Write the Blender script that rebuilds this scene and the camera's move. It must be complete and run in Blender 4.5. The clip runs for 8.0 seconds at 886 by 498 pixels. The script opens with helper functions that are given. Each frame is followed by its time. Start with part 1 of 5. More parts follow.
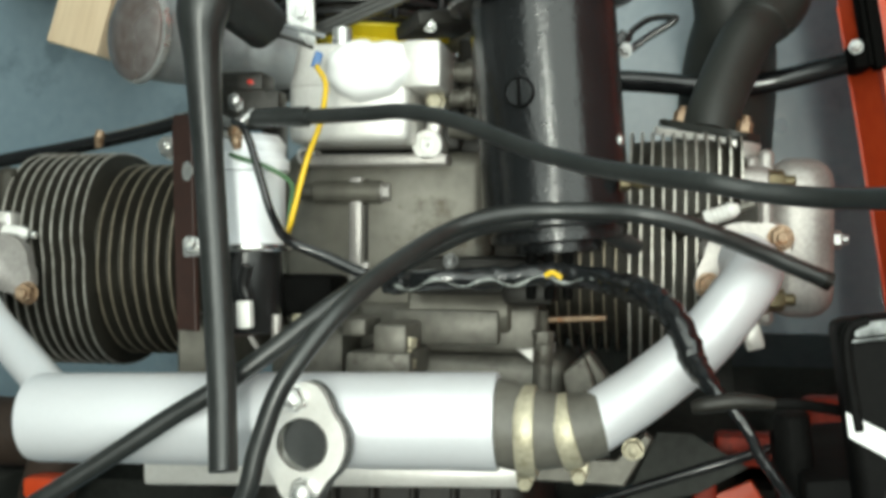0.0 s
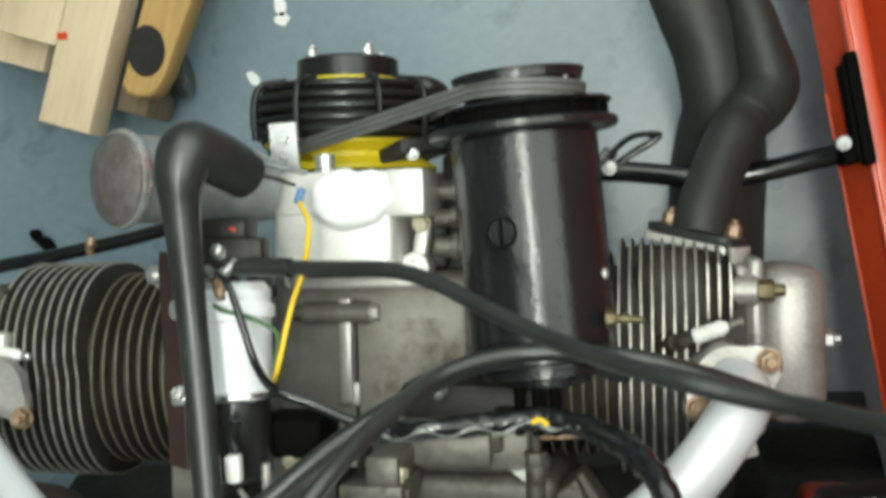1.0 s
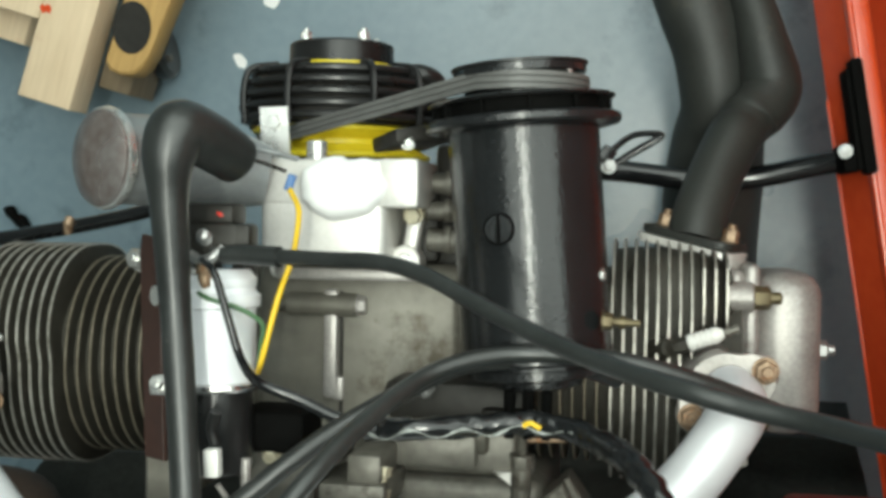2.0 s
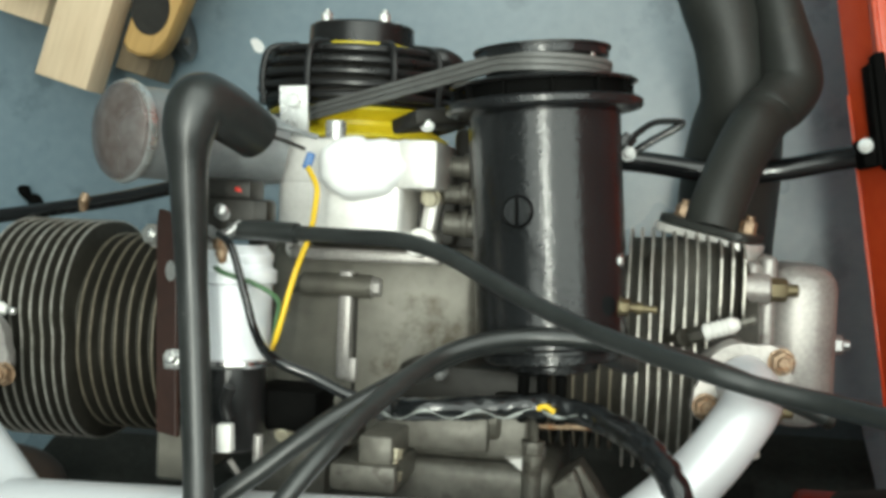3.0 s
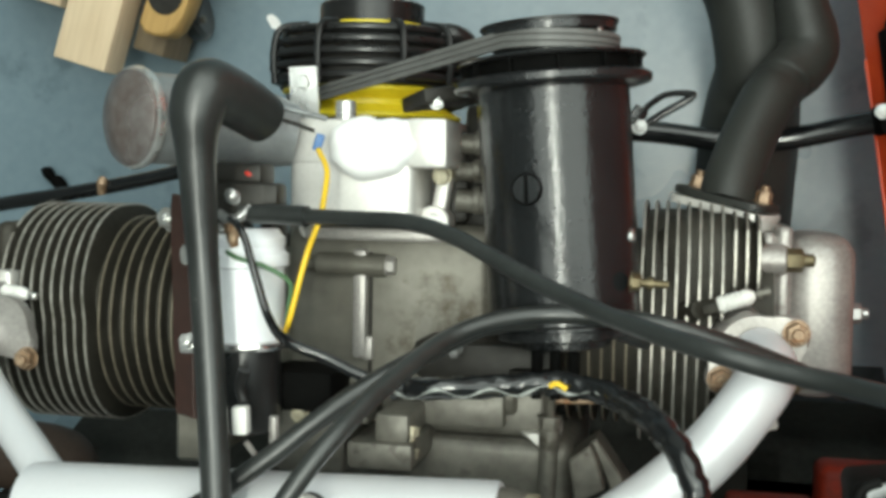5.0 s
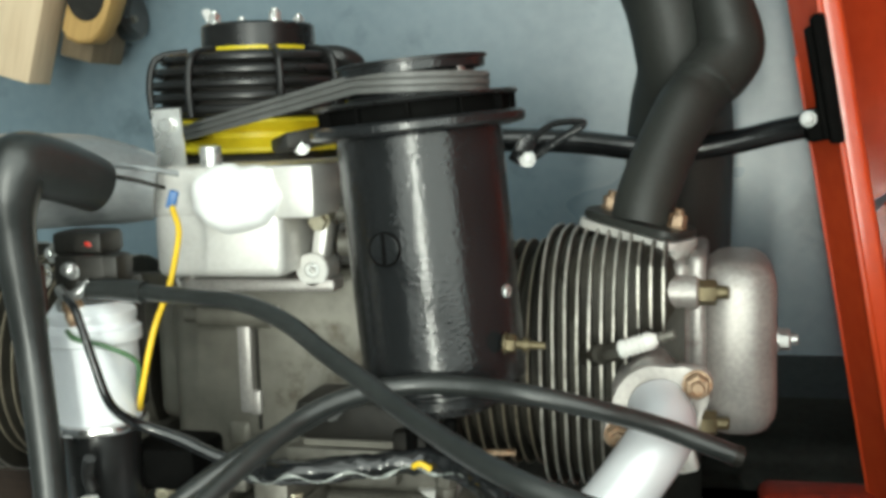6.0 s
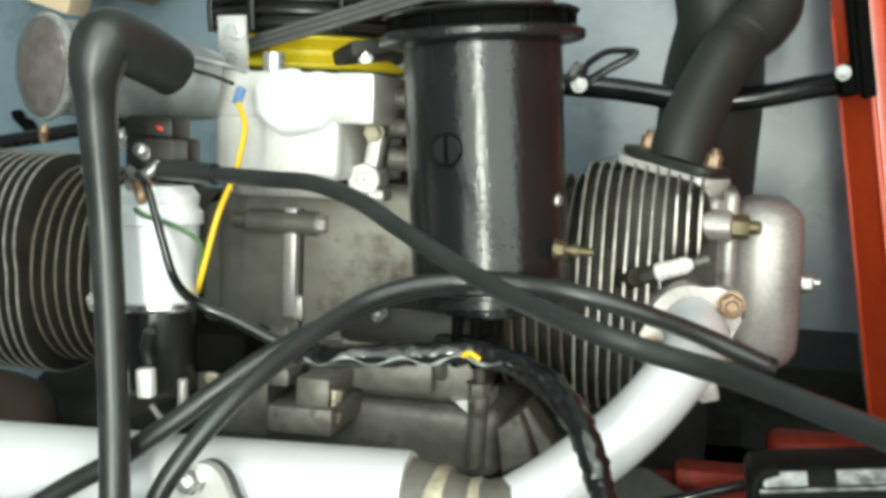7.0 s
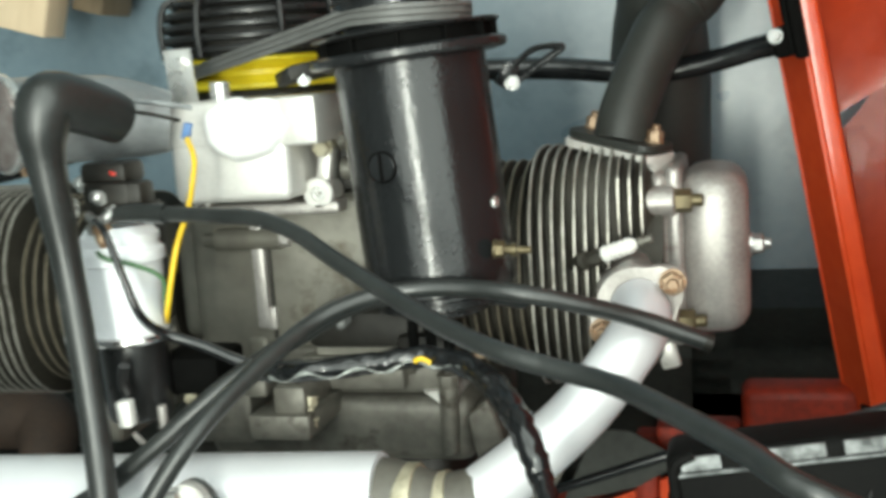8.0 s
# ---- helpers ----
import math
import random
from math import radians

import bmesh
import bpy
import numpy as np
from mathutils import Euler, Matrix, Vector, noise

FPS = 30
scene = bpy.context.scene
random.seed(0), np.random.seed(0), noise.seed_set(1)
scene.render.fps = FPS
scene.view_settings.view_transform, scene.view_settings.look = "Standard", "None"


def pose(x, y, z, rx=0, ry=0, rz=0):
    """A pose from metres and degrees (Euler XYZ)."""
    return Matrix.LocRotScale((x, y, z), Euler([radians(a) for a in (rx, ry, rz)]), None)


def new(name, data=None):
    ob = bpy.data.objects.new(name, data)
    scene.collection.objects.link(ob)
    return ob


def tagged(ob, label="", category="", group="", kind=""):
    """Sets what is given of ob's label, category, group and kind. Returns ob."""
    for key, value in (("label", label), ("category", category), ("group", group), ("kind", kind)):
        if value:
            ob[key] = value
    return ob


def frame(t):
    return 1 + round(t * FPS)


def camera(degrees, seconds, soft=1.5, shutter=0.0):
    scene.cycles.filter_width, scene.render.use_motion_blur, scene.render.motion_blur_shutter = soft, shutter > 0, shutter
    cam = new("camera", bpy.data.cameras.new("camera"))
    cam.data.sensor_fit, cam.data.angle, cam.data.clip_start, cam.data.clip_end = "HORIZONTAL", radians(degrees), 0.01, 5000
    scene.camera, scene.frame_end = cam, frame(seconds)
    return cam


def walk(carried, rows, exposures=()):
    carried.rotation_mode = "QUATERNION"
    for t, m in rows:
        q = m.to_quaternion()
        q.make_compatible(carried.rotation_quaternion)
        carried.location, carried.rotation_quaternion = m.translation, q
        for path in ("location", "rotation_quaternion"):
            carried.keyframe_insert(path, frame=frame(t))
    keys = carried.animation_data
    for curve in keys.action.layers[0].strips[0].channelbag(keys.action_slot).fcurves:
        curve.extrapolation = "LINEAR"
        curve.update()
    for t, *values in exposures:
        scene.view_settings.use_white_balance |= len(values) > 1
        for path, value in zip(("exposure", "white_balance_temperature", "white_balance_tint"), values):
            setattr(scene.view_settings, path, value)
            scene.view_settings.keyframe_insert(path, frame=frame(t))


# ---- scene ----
cam = camera(42.5, 8.0, 3.75, 0.38)
# seconds, eye x y z, turn about x y z; the camera hangs over the engine and looks down
PATH = [
    (0.0, 0.165, 0.002, 1.5233, 0.11, 10.57, 0.44),
    (0.2, 0.1666, 0.0137, 1.5259, -1.46, 10.88, 0.43),
    (0.5, 0.172, 0.0387, 1.5241, -1.28, 10.95, -0.18),
    (0.7, 0.1757, 0.0701, 1.5243, -2.12, 11.02, -1.11),
    (0.8, 0.176, 0.0882, 1.5231, -2.03, 10.94, -1.1),
    (1.0, 0.1838, 0.1178, 1.5179, -1.35, 11.12, -1.37),
    (1.2, 0.1795, 0.1428, 1.5084, -1.49, 10.78, -1.34),
    (1.5, 0.1775, 0.1393, 1.5014, -1.16, 10.42, -0.24),
    (1.7, 0.1739, 0.1426, 1.4996, -2.11, 10.27, 0.26),
    (2.0, 0.165, 0.1187, 1.4958, -1.31, 9.84, 0.92),
    (2.2, 0.1641, 0.121, 1.4965, -1.78, 10.16, 1.71),
    (3.3, 0.1523, 0.0993, 1.4937, -0.87, 10.23, 2.46),
    (3.5, 0.1493, 0.0971, 1.4936, -0.79, 10.22, 2.54),
    (3.7, 0.15, 0.0976, 1.4951, -0.71, 10.44, 2.64),
    (4.0, 0.1513, 0.0943, 1.5013, -0.62, 10.35, 2.62),
    (4.2, 0.1462, 0.092, 1.4966, -0.84, 10.14, 2.61),
    (5.3, 0.204, 0.1339, 1.4894, -3.79, 13.44, 0.59),
    (5.5, 0.2327, 0.1505, 1.4567, -5.2, 15.11, 0.33),
    (5.6, 0.2438, 0.1591, 1.4346, -6.77, 15.94, 1.08),
    (5.7, 0.2459, 0.1543, 1.4186, -6.96, 15.22, 1.19),
    (5.8, 0.2541, 0.1757, 1.4095, -6.93, 14.78, 1.6),
    (5.9, 0.2722, 0.1839, 1.4068, -6.68, 14.7, -0.56),
    (6.0, 0.2758, 0.1945, 1.3973, -7.13, 13.88, -1.82),
    (6.2, 0.2837, 0.1957, 1.3991, -6.46, 13.76, -2.87),
    (6.3, 0.2768, 0.1869, 1.3938, -5.86, 13.7, -2.85),
    (6.5, 0.2558, 0.1764, 1.3896, -6.48, 12.83, -1.52),
    (6.7, 0.2442, 0.1618, 1.4191, -6.17, 13.53, 1.46),
    (6.8, 0.2417, 0.1457, 1.4288, -5.66, 14.11, 2.22),
    (7.0, 0.235, 0.1282, 1.4477, -5.66, 13.1, 2.17),
    (7.2, 0.2313, 0.1173, 1.4723, -5.81, 11.85, 2.15),
    (7.3, 0.2399, 0.1128, 1.4972, -5.4, 11.84, 2.27),
    (7.4, 0.24, 0.1091, 1.5214, -4.76, 11.22, 1.36),
    (7.5, 0.2734, 0.1246, 1.5422, -5.25, 13.59, 0.25),
    (7.6, 0.28, 0.1293, 1.5359, -5.64, 14.46, -0.57),
    (7.7, 0.2936, 0.1393, 1.5221, -6.75, 14.51, -1.56),
    (7.8, 0.3143, 0.1487, 1.5096, -7.66, 15.06, -3.2),
    (7.9, 0.3215, 0.1643, 1.4888, -9.01, 15.47, -4.22),
    (8.0, 0.3058, 0.1792, 1.4659, -10.21, 14.22, -4.1),
]
# the lens brightens as the white pipe leaves the view
STOPS = [(0.0, -0.24), (0.5, -0.22), (1.0, -0.19), (2.0, -0.20), (3.5, -0.16), (5.5, -0.16), (6.5, -0.05), (7.5, 0.16), (8.0, 0.11)]
walk(cam, [(t, pose(x, y, z, rx, ry, rz)) for t, x, y, z, rx, ry, rz in PATH], STOPS)

# ---- light: a closed garage with a broad overhead lamp added, and one tube lamp over the engine ----
world = bpy.data.worlds.new("garage_air")
scene.world = world
world.use_nodes = True
world.node_tree.nodes["Background"].inputs[0].default_value = (0.60, 0.68, 0.75, 1)
world.node_tree.nodes["Background"].inputs[1].default_value = 0.1


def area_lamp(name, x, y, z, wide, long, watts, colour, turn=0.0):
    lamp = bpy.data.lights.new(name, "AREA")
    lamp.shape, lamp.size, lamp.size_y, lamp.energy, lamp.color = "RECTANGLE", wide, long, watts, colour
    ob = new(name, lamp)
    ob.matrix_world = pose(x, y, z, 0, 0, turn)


# broad unseen lamp ahead of the engine, added as the overhead light
area_lamp("overhead_fill", 1.05, 1.75, 2.86, 3.8, 4.4, 176, (0.91, 1.0, 0.92))
# a ceiling tube
area_lamp("tube_light", 0.225, -0.10, 2.72, 0.07, 1.1, 23, (0.95, 1.0, 0.88))

# ---- materials ----
def surface(name, dark, light, rough=0.5, metal=0.0, grain=90.0, patch=9.0, bump=0.15, depth=0.0006, coat=0.0, spread=0.25,
            stain=None, stain_scale=14.0, stain_at=0.62, spec=0.5, detail=5.0):
    """Two colours mixed by a fine grain and by broad patches, with fine relief, uneven gloss and, where asked, stains."""
    m = bpy.data.materials.new(name)
    m.use_nodes = True
    n, l = m.node_tree.nodes, m.node_tree.links
    b = n["Principled BSDF"]
    co = n.new("ShaderNodeTexCoord")
    fine = n.new("ShaderNodeTexNoise")
    fine.inputs["Scale"].default_value, fine.inputs["Detail"].default_value = grain, detail
    broad = n.new("ShaderNodeTexNoise")
    broad.inputs["Scale"].default_value, broad.inputs["Detail"].default_value = patch, 4
    for x in (fine, broad):
        l.new(co.outputs["Object"], x.inputs["Vector"])
    add = n.new("ShaderNodeMath")
    add.operation = "MULTIPLY_ADD"
    l.new(fine.outputs["Fac"], add.inputs[0])
    add.inputs[1].default_value = 0.45
    half = n.new("ShaderNodeMath")
    half.operation = "MULTIPLY"
    half.inputs[1].default_value = 0.55
    l.new(broad.outputs["Fac"], half.inputs[0])
    l.new(half.outputs[0], add.inputs[2])
    ramp = n.new("ShaderNodeValToRGB")
    ramp.color_ramp.elements[0].position, ramp.color_ramp.elements[0].color = 0.5 - spread, (*dark, 1)
    ramp.color_ramp.elements[1].position, ramp.color_ramp.elements[1].color = 0.5 + spread, (*light, 1)
    l.new(add.outputs[0], ramp.inputs[0])
    colour = ramp.outputs[0]
    if stain:
        st = n.new("ShaderNodeTexNoise")
        st.inputs["Scale"].default_value, st.inputs["Detail"].default_value, st.inputs["Roughness"].default_value = stain_scale, 7, 0.65
        l.new(co.outputs["Object"], st.inputs["Vector"])
        sr = n.new("ShaderNodeValToRGB")
        sr.color_ramp.elements[0].position, sr.color_ramp.elements[1].position = stain_at, stain_at + 0.1
        l.new(st.outputs["Fac"], sr.inputs[0])
        mix = n.new("ShaderNodeMix")
        mix.data_type = "RGBA"
        mix.inputs["B"].default_value = (*stain, 1)
        l.new(sr.outputs[0], mix.inputs["Factor"])
        l.new(colour, mix.inputs["A"])
        colour = mix.outputs["Result"]
    l.new(colour, b.inputs["Base Color"])
    rr = n.new("ShaderNodeMapRange")
    rr.inputs["To Min"].default_value, rr.inputs["To Max"].default_value = max(0.03, rough - 0.12), min(1, rough + 0.12)
    l.new(broad.outputs["Fac"], rr.inputs["Value"])
    l.new(rr.outputs[0], b.inputs["Roughness"])
    b.inputs["Metallic"].default_value = metal
    b.inputs["Specular IOR Level"].default_value = spec
    b.inputs["Coat Weight"].default_value, b.inputs["Coat Roughness"].default_value = coat, 0.12
    if bump:
        bu = n.new("ShaderNodeBump")
        bu.inputs["Strength"].default_value, bu.inputs["Distance"].default_value = bump, depth
        l.new(fine.outputs["Fac"], bu.inputs["Height"])
        l.new(bu.outputs[0], b.inputs["Normal"])
    return m


def timber(name, dark, light, turn=73.6, rough=0.7, stain=None):
    """Sawn wood: streaks drawn out along one direction of the floor."""
    m = surface(name, dark, light, rough, 0, 160, 6, 0.35, stain=stain, stain_scale=9, stain_at=0.56)
    n, l = m.node_tree.nodes, m.node_tree.links
    mapping = n.new("ShaderNodeMapping")
    mapping.vector_type = "TEXTURE"
    mapping.inputs["Rotation"].default_value = (0, 0, radians(turn))
    mapping.inputs["Scale"].default_value = (1.0, 0.10, 0.10)
    l.new(n["Texture Coordinate"].outputs["Object"], mapping.inputs["Vector"])
    wave = n.new("ShaderNodeTexNoise")
    wave.inputs["Scale"].default_value, wave.inputs["Detail"].default_value = 16, 3
    l.new(mapping.outputs[0], wave.inputs["Vector"])
    l.new(wave.outputs["Fac"], n["Math"].inputs[0])
    return m


FLOOR = surface("painted_concrete", (0.140, 0.203, 0.242), (0.218, 0.294, 0.340), 0.30, 0, 60, 2.2, 0.1, 0.0008, stain=(0.115, 0.165, 0.195), stain_scale=9, stain_at=0.57, spec=1.0)
WALL = surface("painted_block", (0.50, 0.50, 0.48), (0.62, 0.62, 0.60), 0.8, 0, 40, 2, 0.2)
CEILING = surface("ceiling_board", (0.60, 0.60, 0.58), (0.70, 0.70, 0.68), 0.85, 0, 40, 2, 0.1)
CAST = surface("cast_aluminium", (0.080, 0.074, 0.060), (0.250, 0.238, 0.208), 0.46, 0.35, 120, 22, 0.3, 0.0008, spread=0.28, stain=(0.050, 0.042, 0.031), stain_scale=22, stain_at=0.58)
CASE = surface("crankcase_casting", (0.092, 0.085, 0.068), (0.250, 0.237, 0.203), 0.44, 0.4, 70, 11, 0.16, spread=0.27, stain=(0.075, 0.062, 0.042), stain_scale=13, stain_at=0.56)
CLEAN = surface("clean_aluminium", (0.64, 0.62, 0.58), (0.84, 0.82, 0.79), 0.36, 0.3, 260, 25, 0.2, stain=(0.40, 0.37, 0.31), stain_scale=30, stain_at=0.66)
COVER = surface("satin_aluminium", (0.27, 0.25, 0.235), (0.50, 0.475, 0.45), 0.40, 0.45, 300, 22, 0.15, spread=0.2, stain=(0.19, 0.155, 0.13), stain_scale=26, stain_at=0.60)
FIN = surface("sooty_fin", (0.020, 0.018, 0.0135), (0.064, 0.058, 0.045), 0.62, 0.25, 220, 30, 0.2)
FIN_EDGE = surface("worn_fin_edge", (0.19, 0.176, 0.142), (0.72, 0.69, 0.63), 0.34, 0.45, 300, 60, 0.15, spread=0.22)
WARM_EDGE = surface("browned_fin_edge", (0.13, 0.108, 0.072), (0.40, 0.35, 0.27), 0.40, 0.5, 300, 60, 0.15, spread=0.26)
SILVER = surface("silver_paint", (0.74, 0.75, 0.78), (0.83, 0.84, 0.87), 0.40, 0.25, 300, 8, 0.06, spread=0.4)
GLOSS = surface("gloss_black_paint", (0.009, 0.010, 0.0105), (0.018, 0.019, 0.020), 0.21, 0, 430, 14, 0.34, 0.0008, coat=0.12, spec=0.5, detail=0.5)
SLEEVE = surface("shiny_black_sleeve", (0.005, 0.0055, 0.006), (0.012, 0.013, 0.014), 0.20, 0, 90, 40, 0.4, 0.001, coat=0.4, spec=0.5)
RUBBER = surface("black_rubber", (0.013, 0.0145, 0.014), (0.032, 0.035, 0.034), 0.35, 0, 200, 26, 0.2, spec=0.7, stain=(0.11, 0.11, 0.105), stain_scale=55, stain_at=0.68)
PLASTIC = surface("black_plastic", (0.007, 0.007, 0.007), (0.018, 0.018, 0.018), 0.30, 0, 220, 30, 0.1)
MATT = surface("matt_black_paint", (0.015, 0.0165, 0.0150), (0.033, 0.035, 0.031), 0.52, 0, 260, 14, 0.30, stain=(0.052, 0.047, 0.037), stain_scale=16, stain_at=0.62)
SOOT = surface("dull_black_plastic", (0.002, 0.002, 0.002), (0.006, 0.006, 0.0055), 0.75, 0, 200, 30, 0.2, spec=0.04)
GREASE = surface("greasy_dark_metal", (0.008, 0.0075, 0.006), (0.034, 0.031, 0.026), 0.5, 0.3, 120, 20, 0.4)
YELLOW = surface("yellow_paint", (0.62, 0.49, 0.015), (0.85, 0.69, 0.03), 0.42, 0, 120, 20, 0.1)
YELLOW_WIRE = surface("yellow_insulation", (0.80, 0.50, 0.02), (0.90, 0.60, 0.03), 0.4, 0, 90, 20, 0.05)
GREEN_WIRE = surface("green_insulation", (0.06, 0.13, 0.06), (0.09, 0.19, 0.09), 0.45, 0, 90, 20, 0.05)
RED_WIRE = surface("red_insulation", (0.55, 0.03, 0.02), (0.70, 0.05, 0.03), 0.4, 0, 90, 20, 0.05)
BLUE = surface("blue_plastic", (0.04, 0.13, 0.33), (0.06, 0.18, 0.42), 0.4, 0, 90, 20, 0.05)
RED = surface("red_enamel", (0.55, 0.050, 0.014), (0.69, 0.085, 0.022), 0.22, 0, 70, 6, 0.25, 0.001, coat=0.16, stain=(0.38, 0.030, 0.010), stain_scale=18, stain_at=0.66, spec=0.36, detail=2.0)
SHADED_RED = surface("shaded_red_paint", (0.12, 0.013, 0.006), (0.36, 0.032, 0.011), 0.5, 0, 120, 9, 0.2, spec=0.25, spread=0.18, stain=(0.030, 0.012, 0.009), stain_scale=10, stain_at=0.56)
DARK_SHEET = surface("dark_sheet", (0.028, 0.030, 0.027), (0.066, 0.069, 0.064), 0.72, 0, 120, 14, 0.3, spec=0.15)
CASING = surface("dull_black_case", (0.003, 0.003, 0.003), (0.009, 0.009, 0.0085), 0.60, 0, 220, 30, 0.2, spec=0.06)
# paler front of the sheets that stand in for floor shade
HALF_SHADE = surface("half_shade_sheet", (0.055, 0.066, 0.072), (0.098, 0.114, 0.122), 0.7, 0, 120, 10, 0.3, spec=0.2)
RUSTY = surface("dull_rust", (0.018, 0.012, 0.009), (0.060, 0.036, 0.024), 0.7, 0.1, 160, 18, 0.4)
BROWN = surface("brown_primer", (0.026, 0.011, 0.008), (0.060, 0.026, 0.019), 0.5, 0, 120, 20, 0.2)
RUST = surface("rusty_steel", (0.085, 0.040, 0.018), (0.50, 0.36, 0.24), 0.42, 0.45, 420, 120, 0.5, spread=0.16, stain=(0.30, 0.13, 0.05), stain_scale=150, stain_at=0.55)
BRASS = surface("yellow_zinc", (0.36, 0.32, 0.215), (0.70, 0.65, 0.50), 0.46, 0.45, 300, 90, 0.35, spread=0.18, stain=(0.30, 0.25, 0.15), stain_scale=90, stain_at=0.60)
ZINC = surface("bright_zinc", (0.62, 0.62, 0.60), (0.85, 0.85, 0.83), 0.28, 0.8, 200, 40, 0.1)
STEEL = surface("dull_plated_steel", (0.30, 0.30, 0.295), (0.55, 0.55, 0.54), 0.34, 0.75, 200, 60, 0.15)
CHROME = surface("worn_chrome", (0.60, 0.58, 0.57), (0.78, 0.76, 0.75), 0.2, 0.95, 200, 14, 0.08)
NECK = surface("grey_metal_paint", (0.22, 0.235, 0.24), (0.36, 0.375, 0.38), 0.42, 0.35, 200, 16, 0.15)
WHITE = surface("white_paper", (0.88, 0.88, 0.87), (0.93, 0.93, 0.92), 0.75, 0, 160, 30, 0.15)
CAN = surface("silvered_steel", (0.82, 0.84, 0.88), (0.90, 0.92, 0.95), 0.34, 0.05, 200, 20, 0.08)
CERAMIC = surface("white_ceramic", (0.80, 0.79, 0.75), (0.88, 0.87, 0.84), 0.25, 0, 90, 20, 0.03)
PINE = timber("pale_pine", (0.60, 0.45, 0.29), (0.84, 0.68, 0.48), stain=(0.66, 0.45, 0.30))
PLY = timber("orange_plywood", (0.33, 0.19, 0.06), (0.58, 0.37, 0.13), stain=(0.26, 0.15, 0.05))
SHADED_WOOD = timber("shaded_wood", (0.10, 0.075, 0.045), (0.24, 0.18, 0.11))
STRAP = surface("silver_label", (0.07, 0.074, 0.074), (0.36, 0.375, 0.375), 0.5, 0.0, 160, 70, 0.05, spread=0.12, spec=0.2)
THROAT = surface("blotched_throat", (0.16, 0.150, 0.11), (0.88, 0.87, 0.83), 0.22, 0.3, 120, 70, 0.9, 0.004, spread=0.09)
JOINT = surface("dusty_rubber", (0.085, 0.080, 0.068), (0.165, 0.156, 0.134), 0.5, 0, 160, 30, 0.2)
GLINT = surface("sleeve_glint", (0.14, 0.15, 0.14), (0.42, 0.44, 0.42), 0.25, 0.2, 120, 60, 0.3, coat=0.4)
BELT = surface("dusty_belt_rubber", (0.060, 0.060, 0.057), (0.100, 0.100, 0.095), 0.6, 0, 260, 20, 0.2)
BELT_RIB = surface("lit_belt_rib", (0.085, 0.085, 0.080), (0.17, 0.17, 0.165), 0.45, 0, 260, 40, 0.2)
DULL = surface("dull_brass", (0.070, 0.052, 0.025), (0.20, 0.165, 0.095), 0.42, 0.6, 260, 70, 0.2)
# chrome mottled with a reddish tint
REDDISH_CHROME = surface("reddish_chrome", (0.20, 0.130, 0.110), (0.50, 0.46, 0.45), 0.26, 0.75, 120, 20, 0.1, spread=0.2)


# ---- makers ----
def part(name, bm, material, parent, label="", angle=35):
    """Links a bmesh, given in world places, as one mesh object under a thing or a part."""
    root = parent
    while root.parent:
        root = root.parent
    bmesh.ops.translate(bm, vec=-root.location, verts=bm.verts)
    me = bpy.data.meshes.new(name)
    bmesh.ops.recalc_face_normals(bm, faces=bm.faces)
    bm.to_mesh(me)
    bm.free()
    for x in material if isinstance(material, (list, tuple)) else [material]:
        me.materials.append(x)
    for p in me.polygons:
        p.use_smooth = True
    me.set_sharp_from_angle(angle=radians(angle))
    ob = new(name, me)
    ob.parent = parent
    if label:
        ob["label"] = label
    return ob


def thing(name, at, label, category, group="", kind=""):
    ob = new(name)
    ob.location = at
    ob.empty_display_size = 0.02
    return tagged(ob, label, category, group, kind)


def alone(name, bm, material, at, label, category, group="", kind="", angle=35):
    """A thing that is one mesh."""
    bmesh.ops.translate(bm, vec=-Vector(at), verts=bm.verts)
    bmesh.ops.recalc_face_normals(bm, faces=bm.faces)
    me = bpy.data.meshes.new(name)
    bm.to_mesh(me)
    bm.free()
    for x in material if isinstance(material, (list, tuple)) else [material]:
        me.materials.append(x)
    for p in me.polygons:
        p.use_smooth = True
    me.set_sharp_from_angle(angle=radians(angle))
    ob = new(name, me)
    ob.location = at
    return tagged(ob, label, category, group, kind)


def axes(direction):
    """A turn whose z lies along the direction."""
    return Vector(direction).to_track_quat("Z", "Y").to_matrix()


def lathe(origin, direction, profile, seg=40, bm=None, index=0):
    """Turns (way along, radius) pairs round an axis."""
    bm = bm or bmesh.new()
    turn, o = axes(direction), Vector(origin)
    rings = []
    for d, r in profile:
        if r < 1e-5:
            rings.append([bm.verts.new(o + turn @ Vector((0, 0, d)))])
        else:
            rings.append([bm.verts.new(o + turn @ Vector((r * math.cos(a), r * math.sin(a), d))) for a in (2 * math.pi * k / seg for k in range(seg))])
    made = []
    for a, b in zip(rings, rings[1:]):
        for k in range(seg):
            q = (k + 1) % seg
            if len(a) == 1 and len(b) == 1:
                continue
            if len(a) == 1:
                made.append(bm.faces.new((a[0], b[k], b[q])))
            elif len(b) == 1:
                made.append(bm.faces.new((a[k], a[q], b[0])))
            else:
                made.append(bm.faces.new((a[k], a[q], b[q], b[k])))
    for r in (rings[0], rings[-1]):
        if len(r) > 1:
            made.append(bm.faces.new(r))
    for f in made:
        f.material_index = index
    return bm


def rod(a, b, r, r2=None, seg=24, bevel=0.0, bm=None):
    a, b = Vector(a), Vector(b)
    n = (b - a).length
    r2 = r if r2 is None else r2
    e = min(bevel, n * 0.3)
    p = [(0, r), (n, r2)] if not e else [(0, r - e), (e, r), (n - e, r2), (n, r2 - e)]
    return lathe(a, b - a, p, seg, bm)


